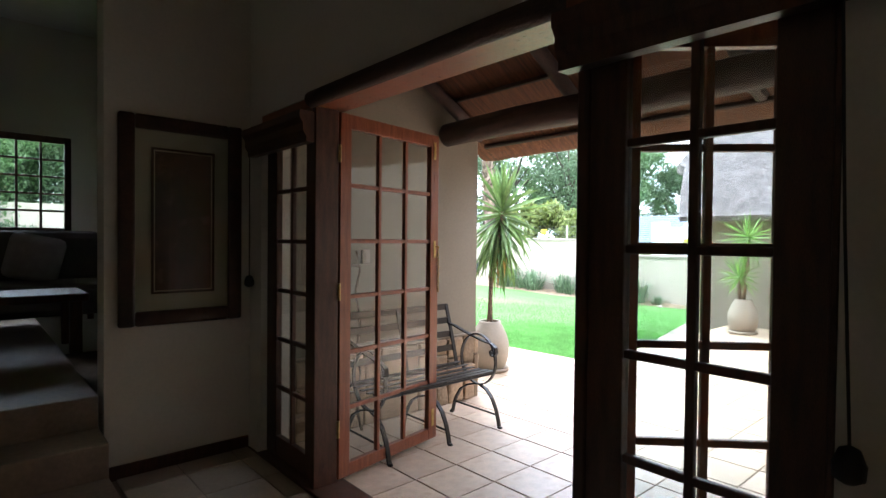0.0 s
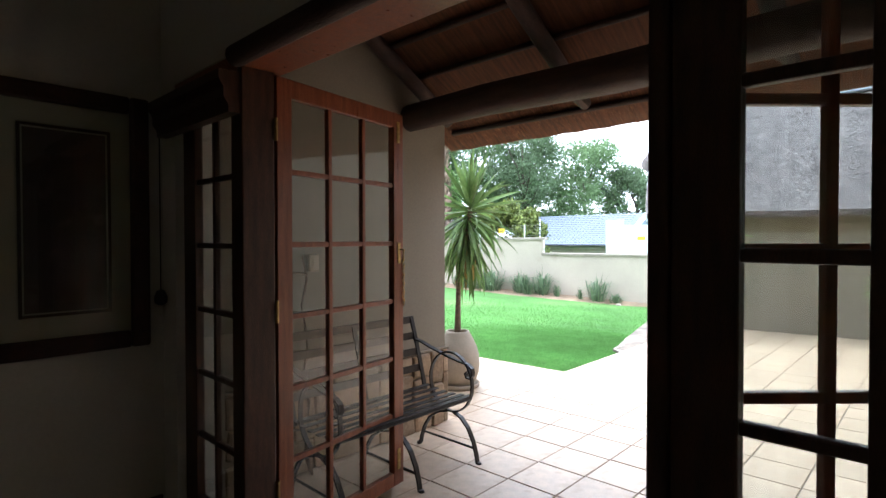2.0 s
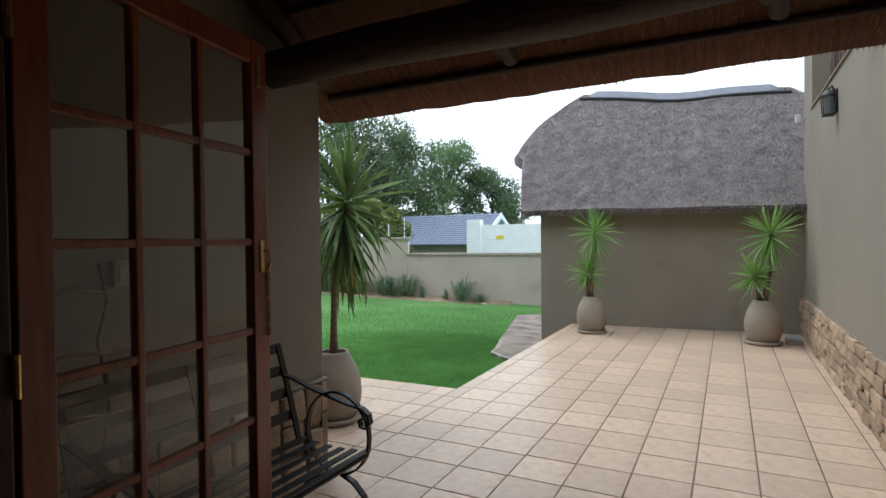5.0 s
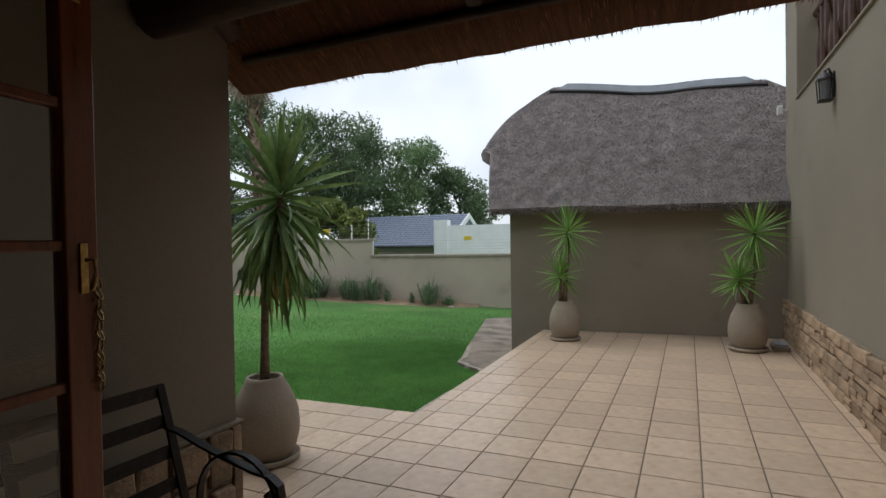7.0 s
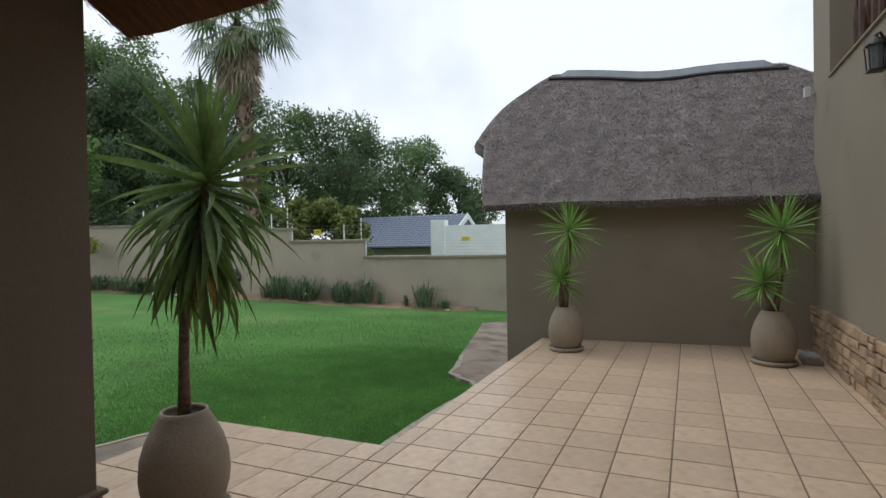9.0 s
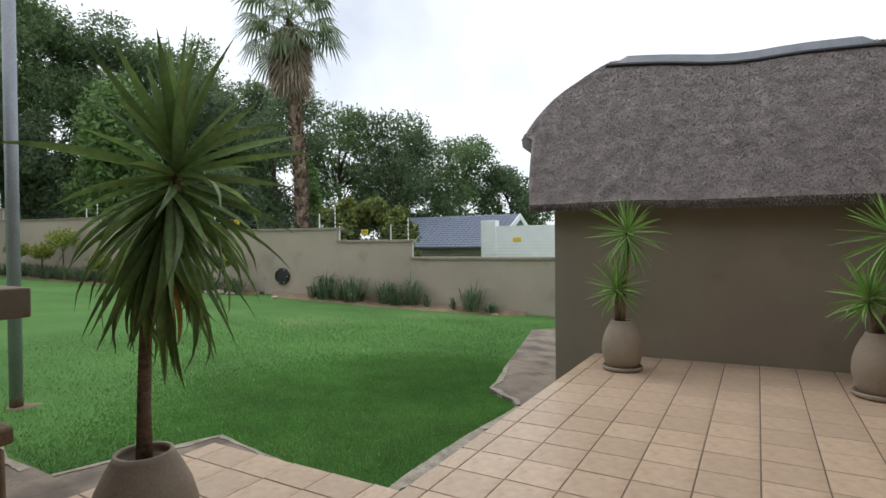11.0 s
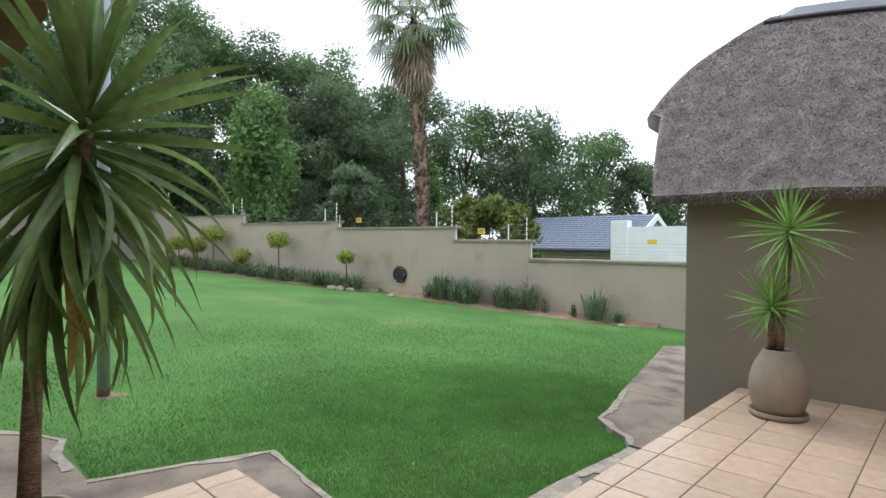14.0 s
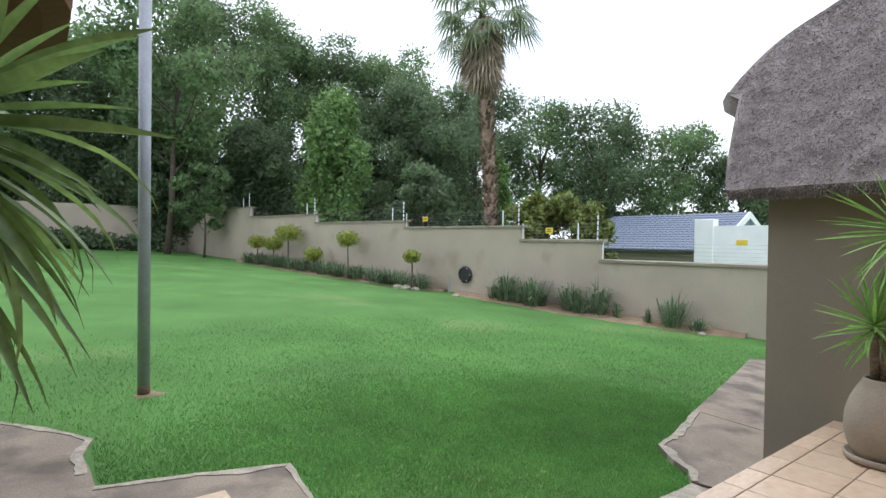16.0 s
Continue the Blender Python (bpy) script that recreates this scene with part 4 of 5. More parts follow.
P3 = (9.12, 1.03)
top3 = clay_pot("clay_pot", "egg-shaped grey clay pot in the terrace corner", P3[0], P3[1], 0.215, 0.54, "egg-shaped clay pots")
yucca_3 = thing("yucca", "yucca with two leaf heads beside the house wall", "yucca", pose(P3[0], P3[1], top3), group="potted yuccas")
part("trunk", tube([(0, -0.01, -0.03), (0.0, -0.05, 0.25), (0, -0.09, 0.6), (0, -0.08, 0.88)], [0.036, 0.03, 0.028, 0.026], 10, wobble=0.2), M_BARK, yucca_3, "brown stem", True)
part("trunk", tube([(-0.01, 0.03, -0.03), (-0.03, 0.06, 0.18), (-0.04, 0.09, 0.30)], [0.03, 0.026, 0.024], 10, wobble=0.2), M_BARK, yucca_3, "short brown stem", True)
yucca_head(yucca_3, Vector((0, -0.08, 0.88)), mid_leaves, 78, 15, skirt=0.12, power=0.85, sweep=162)
yucca_head(yucca_3, Vector((-0.04, 0.09, 0.33)), low_leaves, 70, 16, skirt=0.06, power=0.9, sweep=130)

# ---------------------------------------------------------------- wrought iron bench
bench = thing("garden_bench", "black wrought iron bench with ring arms on the tiles", "bench", pose(0, 0, patio_z(2.7, 3.1)))


def arc(cx, cz, r, a0, a1, n=14, rz=None):
    rz = rz or r
    return [(cx + r * math.cos(radians(a0 + (a1 - a0) * k / n)), cz + rz * math.sin(radians(a0 + (a1 - a0) * k / n))) for k in range(n + 1)]


def side_strip(name, x, yz, width=0.028, thick=0.008):
    """A flat iron strip bent in the plane of a bench end."""
    bm = bmesh.new()
    n = len(yz)
    rows = []
    for k, (y, z) in enumerate(yz):
        a, b = yz[max(0, k - 1)], yz[min(n - 1, k + 1)]
        dy, dz = b[0] - a[0], b[1] - a[1]
        ln = math.hypot(dy, dz) or 1.0
        ny, nz = -dz / ln * thick / 2, dy / ln * thick / 2
        rows.append([bm.verts.new((x - width / 2, y + ny, z + nz)), bm.verts.new((x + width / 2, y + ny, z + nz)), bm.verts.new((x + width / 2, y - ny, z - nz)), bm.verts.new((x - width / 2, y - ny, z - nz))])
    for a, b in zip(rows, rows[1:]):
        for k in range(4):
            bm.faces.new((a[k], a[(k + 1) % 4], b[(k + 1) % 4], b[k]))
    bm.faces.new(rows[0])
    bm.faces.new(list(reversed(rows[-1])))
    return part(name, bm, M_IRON, bench)


BX = (2.16, 2.68, 3.20)
for n, x in enumerate(BX):
    # curved legs that meet under the ring
    front = side_strip("leg", x, [(2.865, 0.0), (2.88, 0.012), (2.89, 0.06), (2.915, 0.14), (2.96, 0.22), (3.02, 0.275), (3.09, 0.30)], 0.030, 0.012)
    rear = side_strip("leg", x, [(3.42, 0.0), (3.405, 0.012), (3.395, 0.06), (3.365, 0.14), (3.31, 0.22), (3.22, 0.275), (3.13, 0.30)], 0.030, 0.012)
    part("stretcher", tube([(x, 2.90, 0.10), (x, 3.38, 0.10)], 0.008, 8), M_IRON, bench)
    for y, leg in ((2.868, front), (3.418, rear)):
        part("foot", lathe([(0.017, 0.0), (0.019, 0.006), (0.015, 0.018), (0.008, 0.02)], 10), M_IRON, leg).matrix_basis = pose(x, y, 0)
    if n != 1:
        side_strip("arm_ring", x, [(a, b) for a, b in arc(3.115, 0.50, 0.19, -90, 270, 28, 0.20)], 0.026, 0.010)
        side_strip("armrest", x, [(3.47, 0.745), (3.40, 0.735), (3.28, 0.70), (3.16, 0.672), (3.04, 0.648), (2.965, 0.640), (2.925, 0.615), (2.918, 0.575), (2.94, 0.548), (2.97, 0.552), (2.98, 0.578), (2.962, 0.592)], 0.032, 0.010)
    side_strip("back_post", x, [(3.36, 0.40), (3.40, 0.55), (3.455, 0.74), (3.505, 0.90)], 0.030, 0.012)
for k in range(6):
    y = 2.95 + 0.078 * k
    z = 0.435 - 0.018 * math.sin(math.pi * k / 5)
    part("seat_slat", box((BX[0] - 0.02, y - 0.019, z - 0.004), (BX[2] + 0.02, y + 0.019, z + 0.004), 0.002), M_IRON, bench)
for k in range(4):
    z = 0.55 + 0.11 * k
    y = 3.40 + 0.28 * (z - 0.55) + 0.012
    part("back_slat", box((BX[0] - 0.012, y - 0.005, z - 0.026), (BX[2] + 0.012, y + 0.004, z + 0.026), 0.003), M_IRON, bench)
part("seat_rail", tube([(BX[0], 2.94, 0.418), (BX[2], 2.94, 0.418)], 0.010, 8), M_IRON, bench)
part("seat_rail", tube([(BX[0], 3.35, 0.418), (BX[2], 3.35, 0.418)], 0.010, 8), M_IRON, bench)

# ---------------------------------------------------------------- veranda wall: rustic ladder and switch box
stick_ladder = thing("stick_ladder", "slim rustic stick ladder leaning on the veranda wall", "wall ornament", pose(2.26, 3.575, patio_z(2.26, 3.575)))
for x0, seed in ((-0.11, 0.0), (0.11, 1.7)):
    part("upright", tube([(x0 + 0.022 * math.sin(2.3 * k + seed), 0.045 * k / 9 - 0.02, 0.152 * k) for k in range(10)], [0.013 - 0.0006 * k for k in range(10)], 7, wobble=0.2), M_BARK, stick_ladder, "crooked stick upright", True)
for k in range(5):
    z = 0.30 + 0.24 * k
    part("rung", tube([(-0.13, 0.03 * z - 0.026, z), (0.0, 0.03 * z - 0.028, z + 0.012), (0.13, 0.03 * z - 0.026, z - 0.01)], 0.008, 6, wobble=0.2), M_BARK, stick_ladder, "stick rung", True)
switch_box = thing("switch_box", "small taupe painted switch box on the veranda wall", "switch", pose(2.46, 3.638, 1.30))
part("back_box", box((-0.035, -0.028, -0.055), (0.035, 0.0, 0.055), 0.008), M_GARDEN_WALL, switch_box)
part("rocker", box((-0.014, -0.034, -0.026), (0.014, -0.0275, 0.026), 0.003), M_GARDEN_WALL, switch_box)

# ---------------------------------------------------------------- lantern, sensor, small block by the corner pot
lantern = thing("wall_lantern", "black wall lantern with frosted glass on the house wall", "wall lamp", pose(7.50, 0.50, 2.70) @ Matrix.Scale(0.85, 4))
part("back_plate", box((-0.05, 0.0, -0.10), (0.05, 0.018, 0.16), 0.006), M_BLACK, lantern)
part("bracket", tube([(0, 0.015, 0.12), (0, 0.05, 0.20), (0, 0.08, 0.18)], 0.012, 8), M_BLACK, lantern)
bm = bmesh.new()
for a, b in ((-1, -1), (-1, 1), (1, -1), (1, 1)):
    add_tube(bm, [(a * 0.052, 0.08 + b * 0.052, -0.12), (a * 0.066, 0.08 + b * 0.066, 0.09)], 0.006, 6)
add_box(bm, (-0.062, 0.018, -0.135), (0.062, 0.142, -0.118), 0.003)
part("cage", bm, M_BLACK, lantern)
part("glass", lathe([(0.050, -0.117), (0.062, 0.088)], 8), M_SMOKED, lantern, "smoked glass").matrix_basis = pose(0, 0.08, 0)
part("cap", lathe([(0.08, 0.088), (0.075, 0.105), (0.045, 0.145), (0.02, 0.16), (0.012, 0.185)], 16), M_BLACK, lantern, "black cap").matrix_basis = pose(0, 0.08, 0)
sensor = thing("motion_detector", "small white motion detector under the parapet", "sensor", pose(9.96, 0.50, 3.03))
part("arm", box((-0.015, 0.0, -0.015), (0.015, 0.05, 0.015), 0.004), M_PLASTIC, sensor)
part("body", box((-0.04, 0.045, -0.06), (0.04, 0.11, 0.06), 0.012), M_PLASTIC, sensor)
block = thing("drain_block", "low grey concrete drain block on the tiles", "drain", pose(9.28, 0.68, patio_z(9.28, 0.68)))
part("base", box((-0.16, -0.09, 0), (0.16, 0.09, 0.05), 0.008), M_CONCRETE, block)
part("lid", box((-0.13, -0.07, 0.051), (0.13, 0.07, 0.085), 0.006), M_GALV, block)

# grey pole on the lawn
lamp_post = thing("garden_pole", "tall grey galvanised pole standing in the lawn", "pole", pose(5.79, 8.79, ground_z(5.79, 8.79)))
part("shaft", lathe([(0.062, -0.1), (0.062, 5.2)], 24), M_GALV, lamp_post, "", True)
part("collar", lathe([(0.0635, 0.0), (0.0635, 0.10), (0.0625, 0.11)], 24), M_BARK, lamp_post, "rust-stained foot", True)

# worn soil round the pole's foot
bm = bmesh.new()
spread_ring = []
for k in range(28):
    ang = 2 * math.pi * k / 28
    r = 0.12 + 0.05 * noise.noise(Vector((math.cos(ang) * 1.5, math.sin(ang) * 1.5, 4)))
    x, y = 5.83 + 1.25 * r * math.cos(ang), 8.76 + r * math.sin(ang)
    spread_ring.append(bm.verts.new((x, y, ground_z(x, y) + 0.004)))
mid = bm.verts.new((5.81, 8.77, ground_z(5.81, 8.77) + 0.022))
for k in range(28):
    bm.faces.new((mid, spread_ring[k], spread_ring[(k + 1) % 28]))
tagged(finish("ground_patch", bm, M_EARTH, smooth=True), "worn bare soil round the pole", "bare soil", kind="structure")

# ---------------------------------------------------------------- inside
picture = thing("framed_picture", "dark floral picture in a wide mahogany frame", "picture", pose(1.165, 3.738, 1.535))
W, H, FW = 0.36, 0.635, 0.088
for name, lo, hi in (("frame_side", (-W, -0.045, -H), (-W + FW, 0.0, H)), ("frame_side", (W - FW, -0.045, -H), (W, 0.0, H)), ("frame_rail", (-W + FW, -0.043, -H), (W - FW, 0.0, -H + FW)), ("frame_rail", (-W + FW, -0.043, H - FW), (W - FW, 0.0, H))):
    part(name, box(lo, hi, 0.014), M_FRAME, picture)
part("mount", box((-W + FW, -0.020, -H + FW), (W - FW, -0.012, H - FW)), M_MAT, picture, "cream mount")
a, b = 0.185, 0.445
for lo, hi in (((-a, -0.030, -b), (-a + 0.014, -0.0205, b)), ((a - 0.014, -0.030, -b), (a, -0.0205, b)), ((-a + 0.014, -0.030, -b), (a - 0.014, -0.0205, -b + 0.014)), ((-a + 0.014, -0.030, b - 0.014), (a - 0.014, -0.0205, b))):
    part("slip", box(lo, hi, 0.002), M_FRAME, picture, "dark inner slip")
a2, b2 = a - 0.015, b - 0.015
for lo, hi in (((-a2, -0.027, -b2), (-a2 + 0.006, -0.0205, b2)), ((a2 - 0.006, -0.027, -b2), (a2, -0.0205, b2)), ((-a2, -0.027, -b2), (a2, -0.0205, -b2 + 0.006)), ((-a2, -0.027, b2 - 0.006), (a2, -0.0205, b2))):
    part("white_line", box(lo, hi), M_MAT, picture, "thin cream inner line")
part("artwork", box((-a2, -0.024, -b2), (a2, -0.0203, b2)), M_ART, picture, "dark floral print")
glazing = part("glazing", box((-W + FW - 0.004, -0.034, -H + FW - 0.004), (W - FW + 0.004, -0.032, H - FW + 0.004)), M_GLASS, picture, "picture glass")
glazing.visible_shadow = False

baseboards = (((0.76, 3.722, 0.0), (1.585, 3.739, 0.085)), ((1.582, -3.1, 0.0), (1.599, 0.43, 0.085)))
for lo, hi in baseboards:
    tagged(finish("baseboard", box(lo, hi, 0.004), M_DARK_WOOD), "dark wooden skirting board", "baseboard", kind="structure")


def blind_cord(x, y, z0, z1, sway):
    cord = thing("blind_cord", "thin dark blind cord with a round weight", "blind cord", pose(x, y, 0), group="blind cords")
    part("string", tube([(0, 0, z0), (0.0, sway * 0.4, (z0 + z1) / 2), (0, sway, z1)], 0.0035, 6), M_BLACK, cord)
    part("weight", lathe([(0.004, 0.04), (0.02, 0.032), (0.032, 0.0), (0.03, -0.03), (0.012, -0.042)], 14), M_BLACK, cord, "dark round weight", True).matrix_basis = pose(0, sway, z1 - 0.03)


blind_cord(1.56, 3.66, 1.98, 1.18, 0.0)
blind_cord(1.555, 0.425, 1.98, 1.00, -0.03)

# steps up to the lounge, and its floor
stairs = thing("stairs", "brown tiled steps up to the raised lounge", "stairs", kind="structure")
for k in range(3):
    part("step", box((-3.0, 3.05 + 0.30 * k, 0.0), (0.70, 3.35 + 0.30 * k if k < 2 else 8.0, 0.18 * (k + 1)), 0.008), M_STEP, stairs)
window_3 = thing("window_3", "dark wooden cottage window with small panes", "window", kind="structure")
bm, panes3 = bmesh.new(), []
glazed_leaf(bm, panes3, 1.05, 1.17, 4, 5, 0.07, 0.08, 0.08, 0.06)
part("frame", bm, M_DARK_WOOD, window_3).matrix_basis = pose(0.05, 8.05, 1.45)
for p0, p1, q0, q1 in panes3:
    pane = part("pane", box((0.05 + p0, 8.047, 1.45 + q0), (0.05 + p1, 8.053, 1.45 + q1)), M_GLASS, window_3)
    pane.visible_shadow = False
sofa = thing("sofa", "grey upholstered sofa below the lounge window", "sofa", pose(0.35, 6.6, 0.54))
part("seat", box((-0.9, -0.45, 0.15), (0.9, 0.45, 0.45), 0.06), M_FABRIC, sofa)
part("backrest", box((-0.9, 0.30, 0.40), (0.9, 0.55, 0.95), 0.08), M_FABRIC, sofa)
for x in (-1.0, 1.0):
    part("armrest", box((x - 0.12, -0.45, 0.1), (x + 0.12, 0.5, 0.65), 0.06), M_FABRIC, sofa)
for x in (-0.8, 0.8):
    for y in (-0.38, 0.40):
        part("leg", lathe([(0.03, 0), (0.035, 0.15)], 10), M_DARK_WOOD, sofa).matrix_basis = pose(x, y, 0)
for x, r, s in ((0.25, 12, 0.46), (-0.35, -10, 0.42)):
    cushion = tagged(finish("cushion", box((-s / 2, -0.08, 0), (s / 2, 0.08, s), 0.07), M_CUSHION, smooth=True), "pale scatter cushion on the sofa", "cushion", group="sofa cushions")
    cushion.matrix_basis = pose(0.35 + x, 6.80, 0.995, 12, r, 0)
chest = thing("coffee_table", "low dark wooden table in the lounge", "table", pose(0.25, 5.3, 0.54))
part("top", box((-0.6, -0.3, 0.40), (0.6, 0.3, 0.46), 0.01), M_DARK_WOOD, chest)
for x in (-0.52, 0.52):
    for y in (-0.24, 0.24):
        part("leg", box((x - 0.04, y - 0.04, 0), (x + 0.04, y + 0.04, 0.40), 0.006), M_DARK_WOOD, chest)

# side table with a lit lamp, reflected in the picture's glass
side_table = thing("side_table", "small dark wooden side table in the living room", "table", pose(-1.55, -1.6, 0.0))
part("top", lathe([(0.24, 0.66), (0.25, 0.675), (0.25, 0.69), (0.24, 0.70)], 24), M_DARK_WOOD, side_table)
part("stem", lathe([(0.20, 0.0), (0.18, 0.03), (0.04, 0.06), (0.03, 0.60), (0.10, 0.66)], 20), M_DARK_WOOD, side_table)
table_lamp = thing("table_lamp", "lit table lamp with a cream fabric shade", "lamp", pose(-1.55, -1.6, 0.701))
part("base", lathe([(0.08, 0.0), (0.085, 0.02), (0.03, 0.05), (0.05, 0.16), (0.02, 0.32), (0.012, 0.42)], 20), M_BRASS, table_lamp, "brass base", True)
bm = bmesh.new()
rings = [[bm.verts.new((r * math.cos(2 * math.pi * k / 28), r * math.sin(2 * math.pi * k / 28), z)) for k in range(28)] for r, z in ((0.17, 0.42), (0.11, 0.70), (0.105, 0.70), (0.165, 0.42))]
for a, b in zip(rings, rings[1:]):
    for k in range(28):
        bm.faces.new((a[k], a[(k + 1) % 28], b[(k + 1) % 28], b[k]))
part("shade", bm, M_LAMPSHADE, table_lamp, "cream fabric shade", True)

# wing window sill and frame
wing_window = thing("window_4", "red-brown wooden window with a plastered sill", "window", kind="structure")
part("window_sill", box((3.9, 4.66, 1.12), (4.30, 6.05, 1.25), 0.01), M_PLASTER, wing_window, "plastered sill")
part("window_frame", box((4.06, 4.752, 1.25), (4.13, 4.82, 2.298), 0.005), M_DOOR, wing_window)
part("window_frame", box((4.06, 5.88, 1.25), (4.13, 5.948, 2.298), 0.005), M_DOOR, wing_window)
pane = part("pane", box((4.09, 4.82, 1.25), (4.096, 5.88, 2.298)), M_GLASS, wing_window)
pane.visible_shadow = False


# ---------------------------------------------------------------- trees and shrubs
def leaf_cloud(centres, count, size, seed, flat=0.75, ragged=1.0):
    """Small folded leaf sprays scattered in the shells of clumps (x, y, z, radius)."""
    rng = np.random.default_rng(seed)
    c = np.array(centres, float)
    weight = c[:, 3] ** 2
    pick = rng.choice(len(c), count, p=weight / weight.sum())
    d = rng.normal(size=(count, 3))
    d /= np.linalg.norm(d, axis=1, keepdims=True)
    r = c[pick, 3] * (0.55 + 0.5 * rng.random(count) ** 0.6) * (1 + 0.18 * ragged * rng.normal(size=count))
    p = c[pick, :3] + d * r[:, None] * np.array([1, 1, flat])
    u = rng.normal(size=(count, 3))
    u /= np.linalg.norm(u, axis=1, keepdims=True)
    w = np.cross(u, d + 0.5 * rng.normal(size=(count, 3)))
    w /= np.linalg.norm(w, axis=1, keepdims=True) + 1e-9
    s = size * (0.6 + 0.8 * rng.random(count))[:, None]
    verts = np.stack([p - u * s, p + w * s * 0.45, p + u * s, p - w * s * 0.45], 1).reshape(-1, 3)
    faces = np.arange(count * 4).reshape(-1, 4)
    return verts.tolist(), faces.tolist()


def tree(name, label, x, y, height, spread, leaves, size, mat, seed, trunk_r=0.18, crown_from=0.35, clumps=26, group="garden trees", flat=0.75, slim=1.0):
    rng = random.Random(seed)
    z = ground_z(x, y)
    ob = thing(name, label, "tree", pose(x, y, z), group=group)
    lean = Vector((rng.uniform(-0.05, 0.05), rng.uniform(-0.05, 0.05), 1))
    bm = bmesh.new()
    top = height * 0.8
    add_tube(bm, [lean * h + Vector((0.1 * math.sin(h), 0.1 * math.cos(h * 0.8), 0)) for h in (-0.3, top * 0.2, top * 0.45, top * 0.7, top)], [trunk_r * 1.25, trunk_r, trunk_r * 0.8, trunk_r * 0.5, trunk_r * 0.15], 8)
    centres = []
    for k in range(clumps):
        t = crown_from + (1 - crown_from) * ((k + rng.random()) / clumps)
        girth = math.sin(math.pi * min(1, 0.12 + 0.80 * (t - crown_from) / (1 - crown_from))) ** 0.7
        a, r = rng.uniform(0, 2 * math.pi), spread * girth * (0.35 + 0.6 * rng.random()) * slim
        c = Vector((r * math.cos(a), r * math.sin(a), height * t * 0.93))
        rad = spread * rng.uniform(0.24, 0.42)
        centres.append((*c, rad))
        if k % 2 == 0:
            base = lean * (height * t * 0.62)
            add_tube(bm, [base, base.lerp(c, 0.5) + Vector((0, 0, -0.03 * height)), c], [trunk_r * 0.4, trunk_r * 0.22, trunk_r * 0.08], 5, False)
    part("trunk", bm, M_TRUNK, ob, "brown branching trunk", True)
    v, f = leaf_cloud(centres, leaves, size, seed, flat)
    from_arrays("crown", v, f, mat, ob, "leafy crown")
    return ob


# dark wood behind the wall's upper end
for n, (x, y, h, s, m) in enumerate(((4.0, 45.0, 13.5, 5.4, M_LEAF_DARK), (9.5, 48.0, 15.5, 5.0, M_LEAF), (15.5, 47.0, 20.5, 5.4, M_LEAF_DARK), (20.5, 46.0, 21.0, 5.0, M_LEAF), (25.5, 45.0, 18.8, 5.0, M_LEAF_DARK), (-3.0, 43.0, 12.0, 5.0, M_LEAF_DARK), (0.5, 42.5, 10.5, 4.0, M_LEAF), (-9.0, 41.5, 13.0, 5.5, M_LEAF_DARK), (30.0, 42.5, 18.8, 5.2, M_LEAF), (34.5, 40.5, 16.0, 5.0, M_LEAF_DARK), (27.5, 38.5, 14.0, 4.4, M_LEAF_DARK), (12.0, 41.5, 9.5, 3.6, M_LEAF_DARK), (17.5, 40.5, 9.5, 3.4, M_LEAF_DARK))):
    tree("tree", "tall dense dark green tree behind the wall" if m is M_LEAF_DARK else "tall mid-green tree behind the wall", x, y, h, s, 36000, 0.15, m, 40 + n, 0.3, 0.12, 40, "wood behind the garden")
# trees nearer, behind the wall's lower end
for n, (x, y, h, s, m, cf) in enumerate(((30.5, 32.0, 13.2, 4.0, M_LEAF_DARK, 0.25), (35.0, 30.0, 13.0, 3.8, M_LEAF, 0.25), (36.5, 25.5, 12.0, 3.7, M_LEAF_DARK, 0.3), (41.0, 22.5, 10.8, 3.4, M_LEAF, 0.25), (27.0, 36.0, 11.5, 3.8, M_LEAF_DARK, 0.2), (44.0, 30.0, 11.5, 4.0, M_LEAF_DARK, 0.2), (43.5, 19.5, 8.6, 3.0, M_LEAF_DARK, 0.2))):
    tree("tree", "leafy green tree with sky showing through", x, y, h, s, 15000, 0.13, m, 80 + n, 0.22, cf, 30, "trees beyond the neighbour")
tree("weeping_tree", "pale green weeping tree behind the wall", 18.6, 30.6, 9.6, 2.9, 17000, 0.15, M_WEEP, 120, 0.12, 0.25, 26, "garden trees", 1.3, 0.6)
tree("tree", "small dark tree behind the garden wall", 20.0, 23.6, 5.6, 2.0, 8000, 0.14, M_LEAF_DARK, 121, 0.12, 0.15, 22)
tree("cypress", "narrow bright green conifer beside the palm", 20.6, 19.2, 6.0, 0.85, 6000, 0.10, M_WEEP, 122, 0.08, 0.08, 22, "garden trees", 1.3, 0.6)
tree("sapling", "young slender tree in the garden bed", 12.3, 34.2, 5.5, 1.6, 3500, 0.14, M_LEAF, 123, 0.06, 0.35, 14)
tree("feathery_tree", "airy tree with fine hanging foliage", 10.8, 36.2, 16.5, 4.4, 11000, 0.17, M_LEAF, 124, 0.16, 0.45, 26)
for n, (x, y, h, s) in enumerate(((20.2, 16.5, 3.5, 1.1), (20.6, 15.5, 3.4, 1.1), (20.9, 14.75, 3.2, 0.9), (20.4, 17.5, 3.1, 1.0))):
    tree("shrub", "yellow-green shrub behind the garden wall", x, y, h + 0.4, s * 1.15, 7500, 0.10, M_LEAF_BRIGHT, 130 + n, 0.05, 0.04, 24, "shrubs behind the wall")


